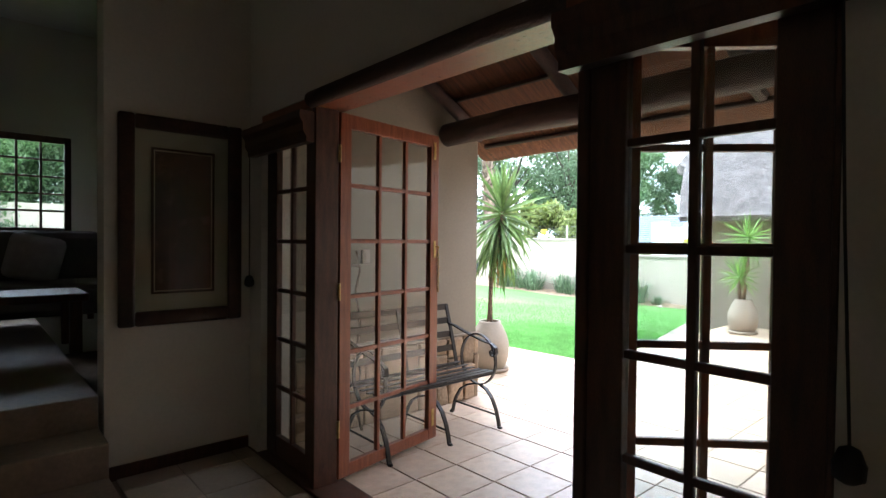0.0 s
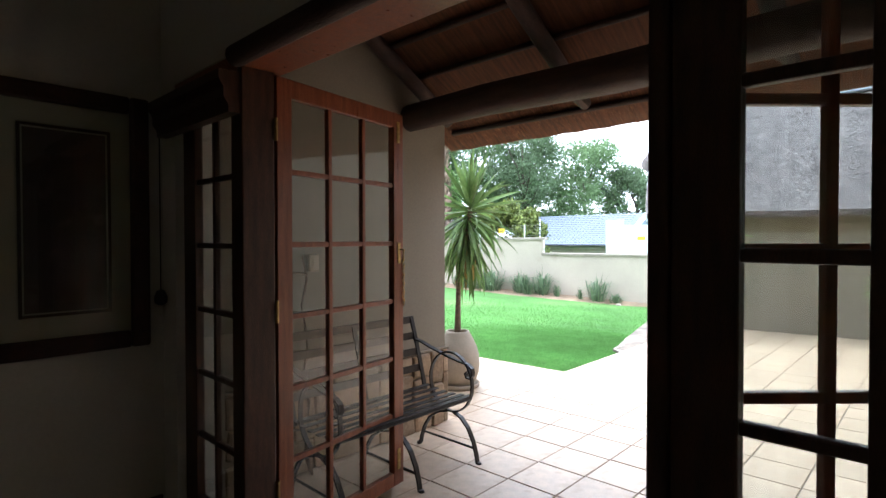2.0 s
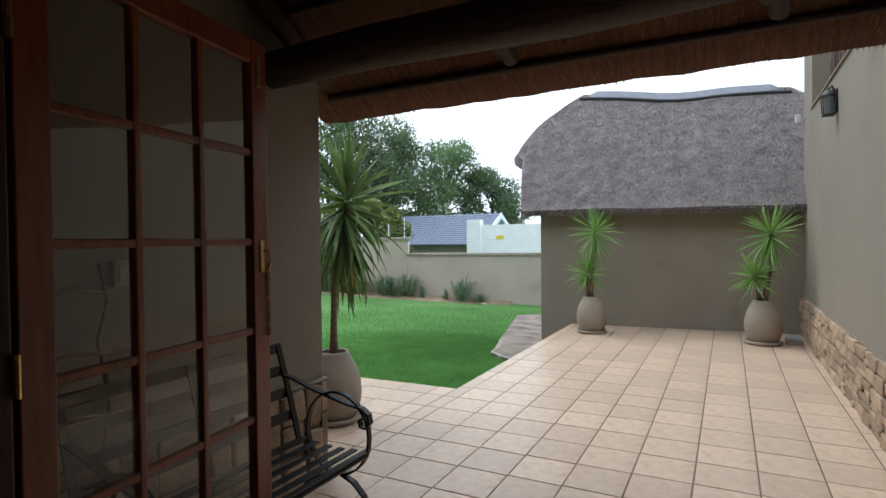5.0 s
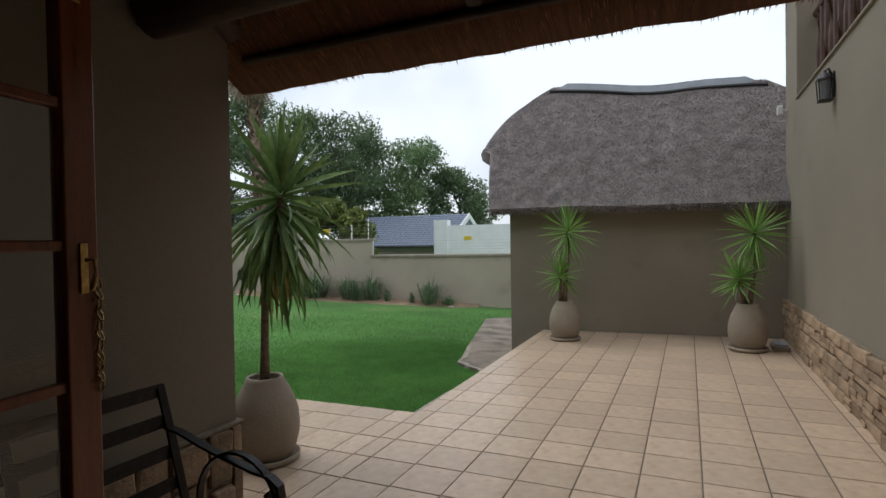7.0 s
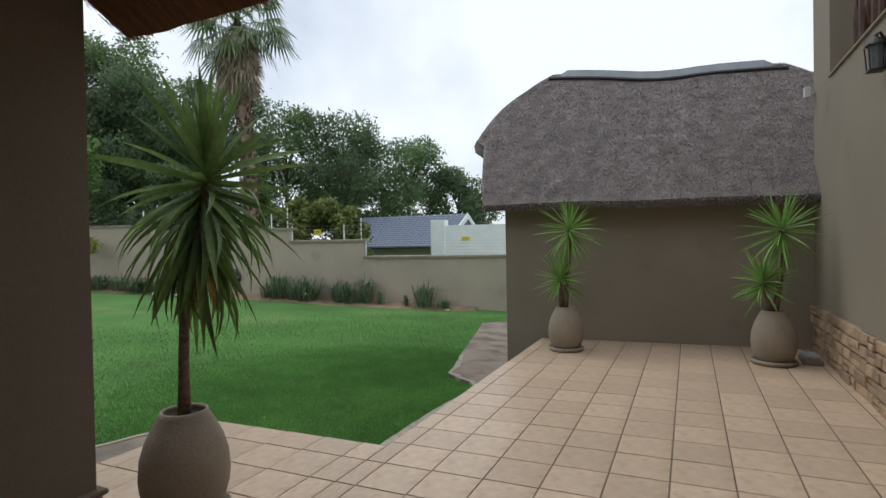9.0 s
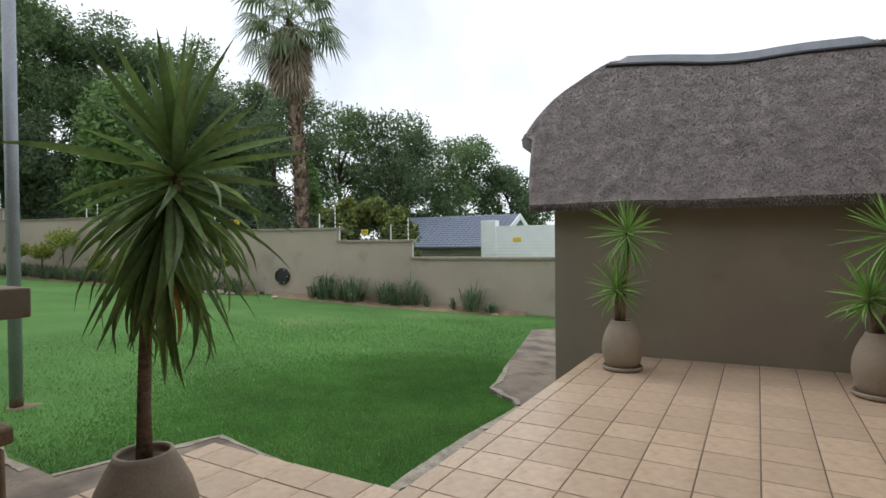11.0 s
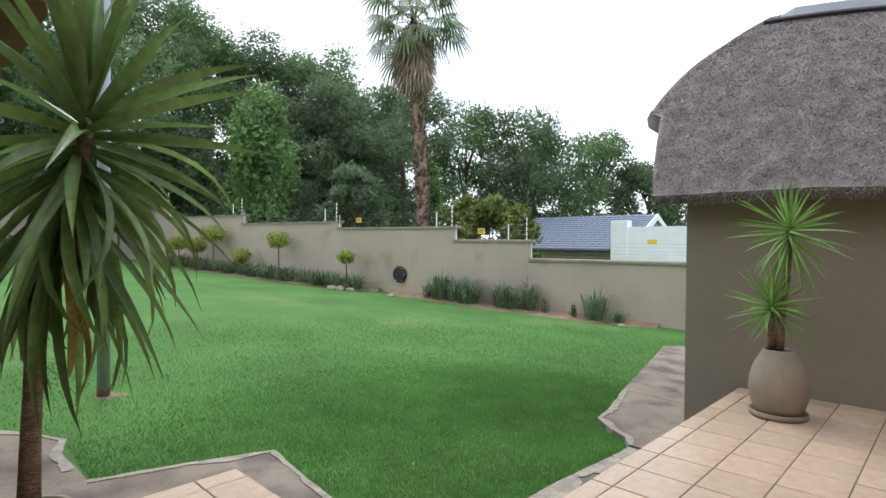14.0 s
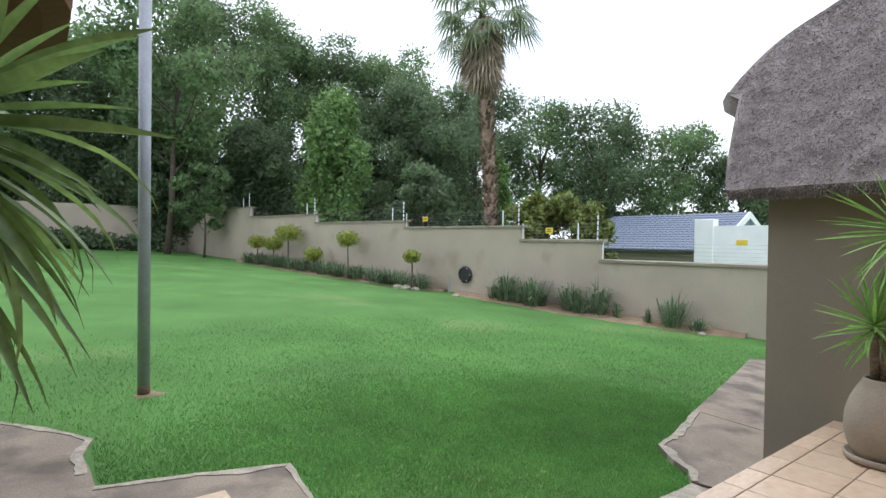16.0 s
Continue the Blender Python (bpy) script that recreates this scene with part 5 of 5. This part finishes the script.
def palm(x, y, base, trunk_top):
    ob = thing("fan_palm", "tall fan palm with a skirt of dead fronds", "palm tree", pose(x, y, base))
    h = trunk_top - base
    bm = bmesh.new()
    add_tube(bm, [(0.55 * (1 - k / 8), -0.25 * (1 - k / 8), h * k / 8) for k in range(9)], [0.30, 0.27, 0.26, 0.25, 0.25, 0.25, 0.25, 0.25, 0.22], 12, True, 1.0, 0.15)
    part("trunk", bm, M_PALM_BARK, ob, "shaggy brown trunk", True)
    rng = random.Random(7)
    verts, faces = [], []
    for k in range(900):
        z = h * rng.random()
        a = rng.uniform(0, 2 * math.pi)
        c = Vector((0.55 * (1 - z / h) + 0.24 * math.cos(a), -0.25 * (1 - z / h) + 0.24 * math.sin(a), z))
        o, t = Vector((math.cos(a), math.sin(a), 0)), Vector((-math.sin(a), math.cos(a), 0))
        n = len(verts)
        verts += [tuple(c - t * 0.07), tuple(c + t * 0.07), tuple(c + o * 0.15 + t * 0.03 + Vector((0, 0, 0.20))), tuple(c + o * 0.15 - t * 0.03 + Vector((0, 0, 0.20)))]
        faces.append((n, n + 1, n + 2, n + 3))
    tagged(from_arrays("bark_fringe", verts, faces, M_PALM_BARK, ob, "old leaf bases"), kind="stuff")

    def fan(centre, heading, rise, stalk, size, droop, rows):
        """One fan frond: a stalk and pleated fingers."""
        verts, faces = rows
        d = Vector((math.cos(heading) * math.cos(rise), math.sin(heading) * math.cos(rise), math.sin(rise)))
        side = Vector((-math.sin(heading), math.cos(heading), 0))
        up = side.cross(d)
        hub = centre + d * stalk
        n = len(verts)
        verts += [tuple(centre - side * 0.03), tuple(centre + side * 0.03), tuple(hub + side * 0.02), tuple(hub - side * 0.02)]
        faces.append((n, n + 1, n + 2, n + 3))
        for k in range(19):
            a = radians(-115 + 230 * k / 18)
            e = d * math.cos(a) + side * math.sin(a)
            w = (side * math.cos(a) - d * math.sin(a)) * size * 0.048
            tip = hub + e * size * (0.85 + 0.15 * math.cos(a)) + Vector((0, 0, -droop * size * (0.4 + 0.5 * rng.random())))
            mid = hub + e * size * 0.55 + up * 0.03 + Vector((0, 0, -droop * size * 0.10))
            n = len(verts)
            verts += [tuple(hub), tuple(mid - w), tuple(tip), tuple(mid + w)]
            faces.append((n, n + 1, n + 2, n + 3))

    hub = Vector((0, 0, h))
    for k in range(34):
        rows = ([], [])
        rise = radians(78 - 122 * ((k + 0.5) / 34) ** 0.9 + rng.uniform(-8, 8))
        fan(hub + Vector((0, 0, 0.1)), k * 2.39996 + rng.uniform(-0.2, 0.2), rise, rng.uniform(1.1, 1.75), rng.uniform(0.95, 1.2), 0.85, rows)
        from_arrays("frond", *rows, M_PALM, ob, "green fan frond")
    rows = ([], [])
    for k in range(120):
        fan(hub + Vector((0, 0, -0.15 - 1.5 * rng.random())), rng.uniform(0, 6.28), radians(rng.uniform(-82, -45)), rng.uniform(0.25, 0.7), rng.uniform(0.8, 1.15), 0.6, rows)
    tagged(from_arrays("dead_skirt", *rows, M_DEAD, ob, "skirt of dead grey-brown fronds"), kind="stuff")


palm(19.2, 18.65, ground_z(19.2, 18.65), 10.5)


# ---------------------------------------------------------------- beds along the wall
def soil_bed(y0, y1, wide):
    """A low strip of bare soil along the wall."""
    outline = []
    n = 24
    for k in range(n + 1):
        y = y0 + (y1 - y0) * k / n
        w = wide * (0.25 + 0.75 * math.sin(math.pi * k / n) ** 0.5) * (1 + 0.15 * noise.noise(Vector((y * 1.3, 0, 0))))
        outline.append((y, w))
    bm = bmesh.new()
    rows = []
    for y, w in outline:
        a, b, c = wall_at(y, 0.02), wall_at(y, -w * 0.5), wall_at(y, -w)
        rows.append([bm.verts.new((p.x, p.y, ground_z(p.x, p.y) + e)) for p, e in ((a, 0.09), (b, 0.07), (c, -0.02))])
    for a, b in zip(rows, rows[1:]):
        for k in range(2):
            bm.faces.new((a[k], a[k + 1], b[k + 1], b[k]))
    bmesh.ops.recalc_face_normals(bm, faces=bm.faces)
    tagged(finish("ground_bed", bm, M_EARTH, smooth=True), "bare sandy soil bed along the wall", "flower bed", kind="structure")


soil_bed(8.2, 17.4, 1.3)
soil_bed(17.9, 33.0, 1.6)


def strap_plant(y, out, tall, wide, count, seed, label, mat=M_LEAF_BLUE):
    """A tuft of arching strap leaves."""
    rng = random.Random(seed)
    p = wall_at(y, -out)
    verts, faces = [], []
    for k in range(count):
        a, lean = rng.uniform(0, 6.283), rng.random() ** 0.8
        o, t = Vector((math.cos(a), math.sin(a), 0)), Vector((-math.sin(a), math.cos(a), 0)) * 0.012
        b = o * rng.uniform(0, wide * 0.55)
        ln = tall * rng.uniform(0.45, 1.3)
        mid = b + o * wide * 0.45 * lean + Vector((0, 0, ln * 0.65))
        tip = b + o * wide * 1.5 * lean + Vector((0, 0, ln * (1.0 - 0.55 * lean)))
        n = len(verts)
        verts += [tuple(b - t), tuple(b + t), tuple(mid + t * 1.2), tuple(mid - t * 1.2), tuple(tip)]
        faces += [(n, n + 1, n + 2, n + 3), (n + 3, n + 2, n + 4)]
    ob = from_arrays("strap_leaf_plant", verts, faces, mat)
    ob.matrix_basis = pose(p.x, p.y, ground_z(p.x, p.y) + 0.05)
    return tagged(ob, label, "plant", group="strap-leaf plants in the bed")


for n, (y, out, tall, wide, count) in enumerate(((15.5, 0.5, 0.55, 0.4, 60), (15.0, 0.5, 0.95, 0.62, 200), (14.45, 0.6, 0.55, 0.4, 60), (13.9, 0.6, 0.9, 0.7, 200), (12.7, 0.55, 0.85, 0.5, 150), (12.3, 0.7, 0.55, 0.4, 70), (11.85, 0.5, 0.95, 0.5, 130), (9.8, 0.6, 0.9, 0.6, 110), (11.25, 0.6, 0.5, 0.2, 40), (10.4, 0.6, 0.42, 0.18, 36), (9.2, 0.55, 0.35, 0.4, 70))):
    strap_plant(y, out, tall, wide, count, 200 + n, "tuft of grey-green strap leaves in the soil bed")
for k in range(20):
    strap_plant(18.6 + 0.62 * k + 0.2 * (k % 3), 0.7 + 0.25 * (k % 2), 0.62, 0.6, 120, 230 + k, "low clump of strap leaves along the wall")


def topiary(y, out, stem, radius, seed, label):
    p = wall_at(y, -out)
    ob = thing("topiary", label, "topiary", pose(p.x, p.y, ground_z(p.x, p.y)), group="clipped topiaries")
    if stem > 0.1:
        part("stem", tube([(0, 0, -0.05), (0.02, 0, stem * 0.5), (0, 0, stem + radius * 0.5)], [0.03, 0.025, 0.02], 6), M_TRUNK, ob)
    v, f = leaf_cloud([(0, 0, stem + radius * 0.7, radius), (radius * 0.3, 0.1, stem + radius * 0.8, radius * 0.7), (-radius * 0.3, -0.1, stem + radius * 0.65, radius * 0.75), (0, 0, stem + radius * 0.7, radius * 0.55)], 1500, 0.055, seed, 0.75, 0.6)
    from_arrays("crown", v, f, M_TOPIARY, ob, "clipped yellow-green crown")


topiary(19.0, 0.8, 0.98, 0.31, 1, "small clipped ball tree by the garden wall")
topiary(22.75, 0.8, 1.35, 0.46, 2, "clipped flat-topped ball tree by the wall")
topiary(25.0, 0.9, 0.55, 0.42, 3, "round clipped yellow-green bush")
topiary(27.2, 0.8, 1.30, 0.60, 4, "clipped ball tree among low plants")
topiary(28.3, 0.9, 0.85, 0.45, 5, "clipped round bush among low plants")
topiary(29.8, 0.9, 0.85, 0.45, 6, "clipped round bush among low plants")
# low dark hedge along the back
v, f = leaf_cloud([(-14 + 1.3 * k, 39.0 + 0.3 * math.sin(k * 2.1), ground_z(-14 + 1.3 * k, 39.0) + 0.5, 0.8 + 0.25 * math.sin(k * 1.7)) for k in range(20)], 14000, 0.13, 77, 0.7)
tagged(from_arrays("hedge", v, f, M_LEAF_DARK), "low dark hedge along the back wall", "hedge")

# rocks, tap and lamp by the wall
for n, (y, out, r) in enumerate(((18.5, 1.1, 0.16), (18.9, 1.2, 0.20), (19.3, 1.25, 0.18), (16.6, 1.15, 0.12), (9.0, 0.9, 0.10))):
    bm = bmesh.new()
    bmesh.ops.create_icosphere(bm, subdivisions=2, radius=r)
    for q in bm.verts:
        q.co *= 1 + 0.35 * noise.noise(q.co * 6 + Vector((n, 0, 0)))
        q.co.z *= 0.55
    p = wall_at(y, -out)
    rock = tagged(finish("edging_rock", bm, M_ROCK), "pale edging rock at the bed", "rock", group="edging rocks")
    rock.matrix_basis = pose(p.x, p.y, ground_z(p.x, p.y) + r * 0.25)
p = wall_at(17.06, -0.02, 0.23)
disc = thing("wall_light", "round black bulkhead light on the garden wall", "wall light", pose(p.x, p.y, p.z, 0, 0, 11.3))
part("rim", lathe([(0.27, 0.0), (0.30, 0.02), (0.30, 0.08), (0.24, 0.11), (0.22, 0.08)], 28), M_BLACK, disc).matrix_basis = pose(0, 0, 0, 0, -90, 0)
part("cover", lathe([(0.22, 0.0), (0.22, 0.082), (0.01, 0.088)], 28), M_BLACK, disc, "dark glass cover").matrix_basis = pose(0, 0, 0, 0, -90, 0)
for a in (60, 120, 180, 240, 300):
    part("screw", box((-0.125, 0.26 * math.cos(radians(a)) - 0.02, 0.26 * math.sin(radians(a)) - 0.02), (-0.10, 0.26 * math.cos(radians(a)) + 0.02, 0.26 * math.sin(radians(a)) + 0.02), 0.004), M_GALV, disc)
p = wall_at(17.65, -0.25)
tap = thing("garden_tap", "thin standpipe with a tap by the wall", "tap", pose(p.x, p.y, ground_z(p.x, p.y)))
part("pipe", tube([(0, 0, -0.05), (0, 0, 0.62)], 0.018, 8), M_GALV, tap)
part("spout", tube([(0, 0, 0.60), (-0.10, 0, 0.62), (-0.13, 0, 0.56)], 0.018, 8), M_BRASS, tap)

# ---------------------------------------------------------------- neighbour's house beyond the wall
neighbour = thing("neighbour_house", "neighbouring house with a blue-grey tiled roof", "house", pose(30.0, 0, 0))
# taupe plaster in place of white: the eave's shade is in the colour
part("wall", box((0.5, 14.6, -2), (6.5, 22.4, 1.2)), M_PLASTER, neighbour, "wall under the eave, grey-brown to stand for its shade")
n_rows, run, rise = 15, 3.6, 1.95
bm = bmesh.new()
for r in range(n_rows):
    for c in range(27):
        y0, y1 = 14.45 + 0.30 * c, 14.45 + 0.30 * (c + 1)
        a, b = r / n_rows, (r + 1.12) / n_rows
        mid = (y0 + y1) / 2
        ring0 = [bm.verts.new((run * a, y, 1.12 + rise * a + 0.04 + e)) for y, e in ((y0, 0), (y0 + 0.08, 0.035), (mid + 0.06, 0.01), (y1, 0))]
        ring1 = [bm.verts.new((run * b, y, 1.12 + rise * b + 0.0 + e)) for y, e in ((y0, 0), (y0 + 0.08, 0.035), (mid + 0.06, 0.01), (y1, 0))]
        low = [bm.verts.new(v.co - Vector((0, 0, 0.05))) for v in ring0]
        for k in range(3):
            bm.faces.new((ring0[k], ring0[k + 1], ring1[k + 1], ring1[k]))
            bm.faces.new((low[k], low[k + 1], ring0[k + 1], ring0[k]))
tagged(part("roof_tiles", bm, M_SLATE, neighbour, "blue-grey interlocking roof tiles"), kind="stuff")
bm = bmesh.new()
pr = [(0.0, 1.05), (run, 1.05 + rise), (2 * run, 1.05)]
fa = [bm.verts.new((x, 14.5, z)) for x, z in pr]
fb = [bm.verts.new((x, 22.5, z)) for x, z in pr]
bm.faces.new(fa)
bm.faces.new(list(reversed(fb)))
bm.faces.new((fa[0], fb[0], fb[1], fa[1]))
bm.faces.new((fa[1], fb[1], fb[2], fa[2]))
part("roof", bm, M_SLATE, neighbour)
for a, b in ((pr[0], pr[1]), (pr[1], pr[2])):
    bm = bmesh.new()
    quad = [(a[0], a[1] + 0.12), (b[0], b[1] + 0.12), (b[0], b[1] - 0.22), (a[0], a[1] - 0.22)]
    q0 = [bm.verts.new((x, 14.38, z)) for x, z in quad]
    q1 = [bm.verts.new((x, 14.46, z)) for x, z in quad]
    bm.faces.new(q0)
    bm.faces.new(list(reversed(q1)))
    for k in range(4):
        bm.faces.new((q0[k], q0[(k + 1) % 4], q1[(k + 1) % 4], q1[k]))
    part("bargeboard", bm, M_WHITE, neighbour, "white bargeboard")
part("gutter", box((-0.10, 14.5, 1.02), (0.02, 22.5, 1.12), 0.02), M_BLACK, neighbour)
white_wall = thing("white_wall", "plain white plastered wall of the neighbour", "wall", pose(26.0, 0, 0))
part("panel", box((0, 6.0, -2), (0.25, 13.1, 2.15)), M_WHITE, white_wall)
part("pier", box((-0.1, 12.5, -2), (0.35, 13.25, 2.42), 0.02), M_WHITE, white_wall)
part("sign", box((-0.02, 11.25, 1.42), (-0.002, 11.65, 1.60), 0.003), M_SIGN, white_wall, "small yellow sign")

# ---------------------------------------------------------------- lawn blades
PATH_EDGE = [(5.7, 4.0)] + BORDER + PATH_NEAR[1:] + PATH_FAR[1:]


def on_lawn(x, y):
    if y < 3.97 or x < 3.2 or (x < 6.29 + 0.1 * (y - 4.39) and y < 6.62 - 0.207 * (x - 5.19)) or (x < 5.22 and y < 7.7) or (x < 4.95 and y < 8.05) or (x < 4.6 and y < 8.4):
        return False
    for (xa, ya), (xb, yb) in zip(PATH_EDGE, PATH_EDGE[1:]):
        if xa <= x < xb:
            return y > ya + (yb - ya) * (x - xa) / (xb - xa) + 0.01
    return True


def grass_patch(count, x0, x1, y0, y1, tall, seed):
    rng = random.Random(seed)
    verts, faces = [], []
    x_mid, y_mid, reach = (x0 + x1) / 2, y0, (x1 - x0) * 0.62
    while len(faces) < count:
        x, y = rng.uniform(x0, x1), rng.uniform(y0, y1)
        far = math.hypot(x - x_mid, y - y_mid) / reach
        if not on_lawn(x, y) or rng.random() < far * far or math.hypot(x - 5.83, y - 8.76) < 0.12:
            continue
        z = ground_z(x, y) - 0.004
        a, h = rng.uniform(0, 6.283), tall * rng.uniform(0.5, 1.25)
        w = 0.0035 + 0.003 * rng.random()
        c, s = math.cos(a), math.sin(a)
        lx, ly = rng.uniform(-0.6, 0.6) * h, rng.uniform(-0.6, 0.6) * h
        n = len(verts)
        verts += [(x - c * w, y - s * w, z), (x + c * w, y + s * w, z), (x + lx, y + ly, z + h)]
        faces.append((n, n + 1, n + 2))
    return verts, faces


v, f = grass_patch(130000, 4.3, 12.0, 3.9, 9.0, 0.030, 11)
tagged(from_arrays("grass", v, f, M_BLADE), "short green lawn blades", "grass", kind="stuff")
v, f = grass_patch(80000, 2.5, 18.0, 4.0, 18.0, 0.04, 12)
tagged(from_arrays("grass", v, f, M_BLADE), "short green lawn blades", "grass", kind="stuff")


# ---------------------------------------------------------------- stone plinths, stone by stone
def stone_mesh(w, h, d, seed):
    rng = random.Random(seed)
    bm = bmesh.new()
    add_box(bm, (-w / 2, -d, -h / 2), (w / 2, 0.0, h / 2), min(w, h) * 0.14)
    for q in bm.verts:
        k = Vector((q.co.x * 14 + seed, q.co.y * 14, q.co.z * 14))
        q.co += Vector((noise.noise(k), 0, noise.noise(k + Vector((5, 0, 0))))) * 0.012
        if q.co.y < -0.004:
            q.co.y += 0.014 * noise.noise(k * 0.9 + Vector((0, 9, 0)))
    me = bpy.data.meshes.new("stone")
    bm.to_mesh(me)
    bm.free()
    me.materials.append(M_STONE)
    return me


def stone_course(parent, length, height, m, courses, seed, tall=False):
    """Rough stones on a face: x along it, z up, -y outwards."""
    rng = random.Random(seed)
    part("backing", box((0, -0.012, 0), (length, 0.06, height)), M_MORTAR, parent, "mortar between the stones").matrix_basis = m
    kinds = {}
    if tall:
        x = 0.0
        while x < length - 0.04:
            w = min(rng.uniform(0.10, 0.24), length - x)
            z = 0.0
            while z < height - 0.05:
                h = min(rng.uniform(0.16, 0.42), height - z)
                if height - z - h < 0.08:
                    h = height - z
                ob = bpy.data.objects.new("stone", stone_mesh(w - 0.012, h - 0.012, rng.uniform(0.03, 0.06), rng.randrange(9999)))
                scene.collection.objects.link(ob)
                ob.parent = parent
                ob.matrix_basis = m @ pose(x + w / 2, 0, z + h / 2, 0, rng.uniform(-4, 4), 0)
                z += h
            x += w
        return
    for c in range(courses):
        h = height / courses
        x = -rng.uniform(0, 0.1)
        while x < length:
            w = rng.choice((0.16, 0.21, 0.26, 0.33))
            split = rng.random() < 0.3
            for zz, hh in (((c + 0.25) * h, h / 2), ((c + 0.75) * h, h / 2)) if split else (((c + 0.5) * h, h),):
                key = (w, round(hh, 3), rng.randrange(3))
                if key not in kinds:
                    kinds[key] = stone_mesh(w - 0.014, hh - 0.012, 0.045, len(kinds) * 7 + 3)
                x_mid = x + w / 2
                if 0 < x_mid < length:
                    ob = bpy.data.objects.new("stone", kinds[key])
                    scene.collection.objects.link(ob)
                    ob.parent = parent
                    ob.matrix_basis = m @ pose(x_mid, rng.uniform(-0.010, 0.008), zz, rng.uniform(-2, 2), rng.uniform(-2, 2), rng.uniform(-2, 2))
            x += w


plinth_1 = thing("stone_plinth", "rough brown sandstone plinth below the house wall", "stone plinth", kind="structure")
stone_course(plinth_1, 6.0, 0.56, pose(10.02, 0.50, 0.03, 0, 0, 180), 5, 21)
plinth_2 = thing("stone_plinth", "rough tall sandstone cladding on the veranda wall", "stone plinth", kind="structure")
stone_course(plinth_2, 1.84, 0.59, pose(1.87, 3.638, -0.02, 0, 0, 0), 3, 22, True)
stone_course(plinth_2, 0.30, 0.59, pose(3.70, 3.645, -0.02, 0, 0, 90), 3, 23, True)
part("ledge", box((1.87, 3.61, 0.565), (3.725, 3.96, 0.585), 0.008), M_MORTAR, plinth_2, "mortar ledge on the stones")
plinth_3 = thing("stone_plinth", "rough sandstone plinth of the north wing", "stone plinth", kind="structure")
stone_course(plinth_3, 1.2, 0.80, pose(4.16, 4.64, -0.12, 0, 0, 90), 3, 24, True)


# ---------------------------------------------------------------- tiles
def tile_mesh(w, d, mat, name="tile", t=0.008, bev=0.004):
    bm = bmesh.new()
    add_box(bm, (-w / 2, -d / 2, -t), (w / 2, d / 2, 0))
    top = [f for f in bm.faces if f.normal.z > 0.9]
    bmesh.ops.inset_region(bm, faces=top, thickness=bev, depth=0.0)
    for q in bm.verts:
        edge = max(abs(abs(q.co.x) - w / 2), 0) < 1e-5 or abs(abs(q.co.y) - d / 2) < 1e-5
        if edge and q.co.z > -0.001:
            q.co.z = -0.0025
    me = bpy.data.meshes.new(name)
    bm.to_mesh(me)
    bm.free()
    me.materials.append(mat)
    return me


tile_kinds = {}
tile_rng = random.Random(31)


def lay_tiles(parent, x_lines, y_lines, mat, plane, joint=0.009, skip=None):
    for xa, xb in zip(x_lines, x_lines[1:]):
        for ya, yb in zip(y_lines, y_lines[1:]):
            if skip and skip((xa + xb) / 2, (ya + yb) / 2):
                continue
            key = (round(xb - xa, 3), round(yb - ya, 3), mat.name)
            if min(key[:2]) < 0.03:
                continue
            if key not in tile_kinds:
                tile_kinds[key] = tile_mesh(xb - xa - joint, yb - ya - joint, mat)
            ob = bpy.data.objects.new("tile", tile_kinds[key])
            scene.collection.objects.link(ob)
            ob.parent = parent
            x, y = (xa + xb) / 2, (ya + yb) / 2
            z = (patio_z(x, y) if plane else 0.008) + tile_rng.uniform(-0.0008, 0.0008)
            ob.matrix_basis = Matrix.Translation((x, y, z)) @ Matrix(((1, 0, 0), (0, 1, 0), (0.003 if plane else 0, -0.017 if plane else 0, 1))).to_4x4()


xs = [1.815] + [X0 + S * k for k in range(-5, 19)] + [10.03]
ys = [0.46] + [Y0 + S * k for k in range(-1, 9)] + [3.745]
lay_tiles(terrace, xs, ys, M_TILE, True)
xs2 = [X0 + S * k for k in range(-1, 6)] + [5.745]
ys2 = [3.745] + [Y0 + S * k for k in range(9, 14)] + [5.43]
lay_tiles(terrace, xs2, ys2, M_TILE, True)
floor_in = bpy.data.objects["floor_inside"]
lay_tiles(floor_in, [-1.2 + S * k for k in range(9)] + [1.58], [1.2 + S * k for k in range(8)] + [3.73], M_TILE_IN, False, 0.006, lambda x, y: x < 0.72 and y > 3.0)
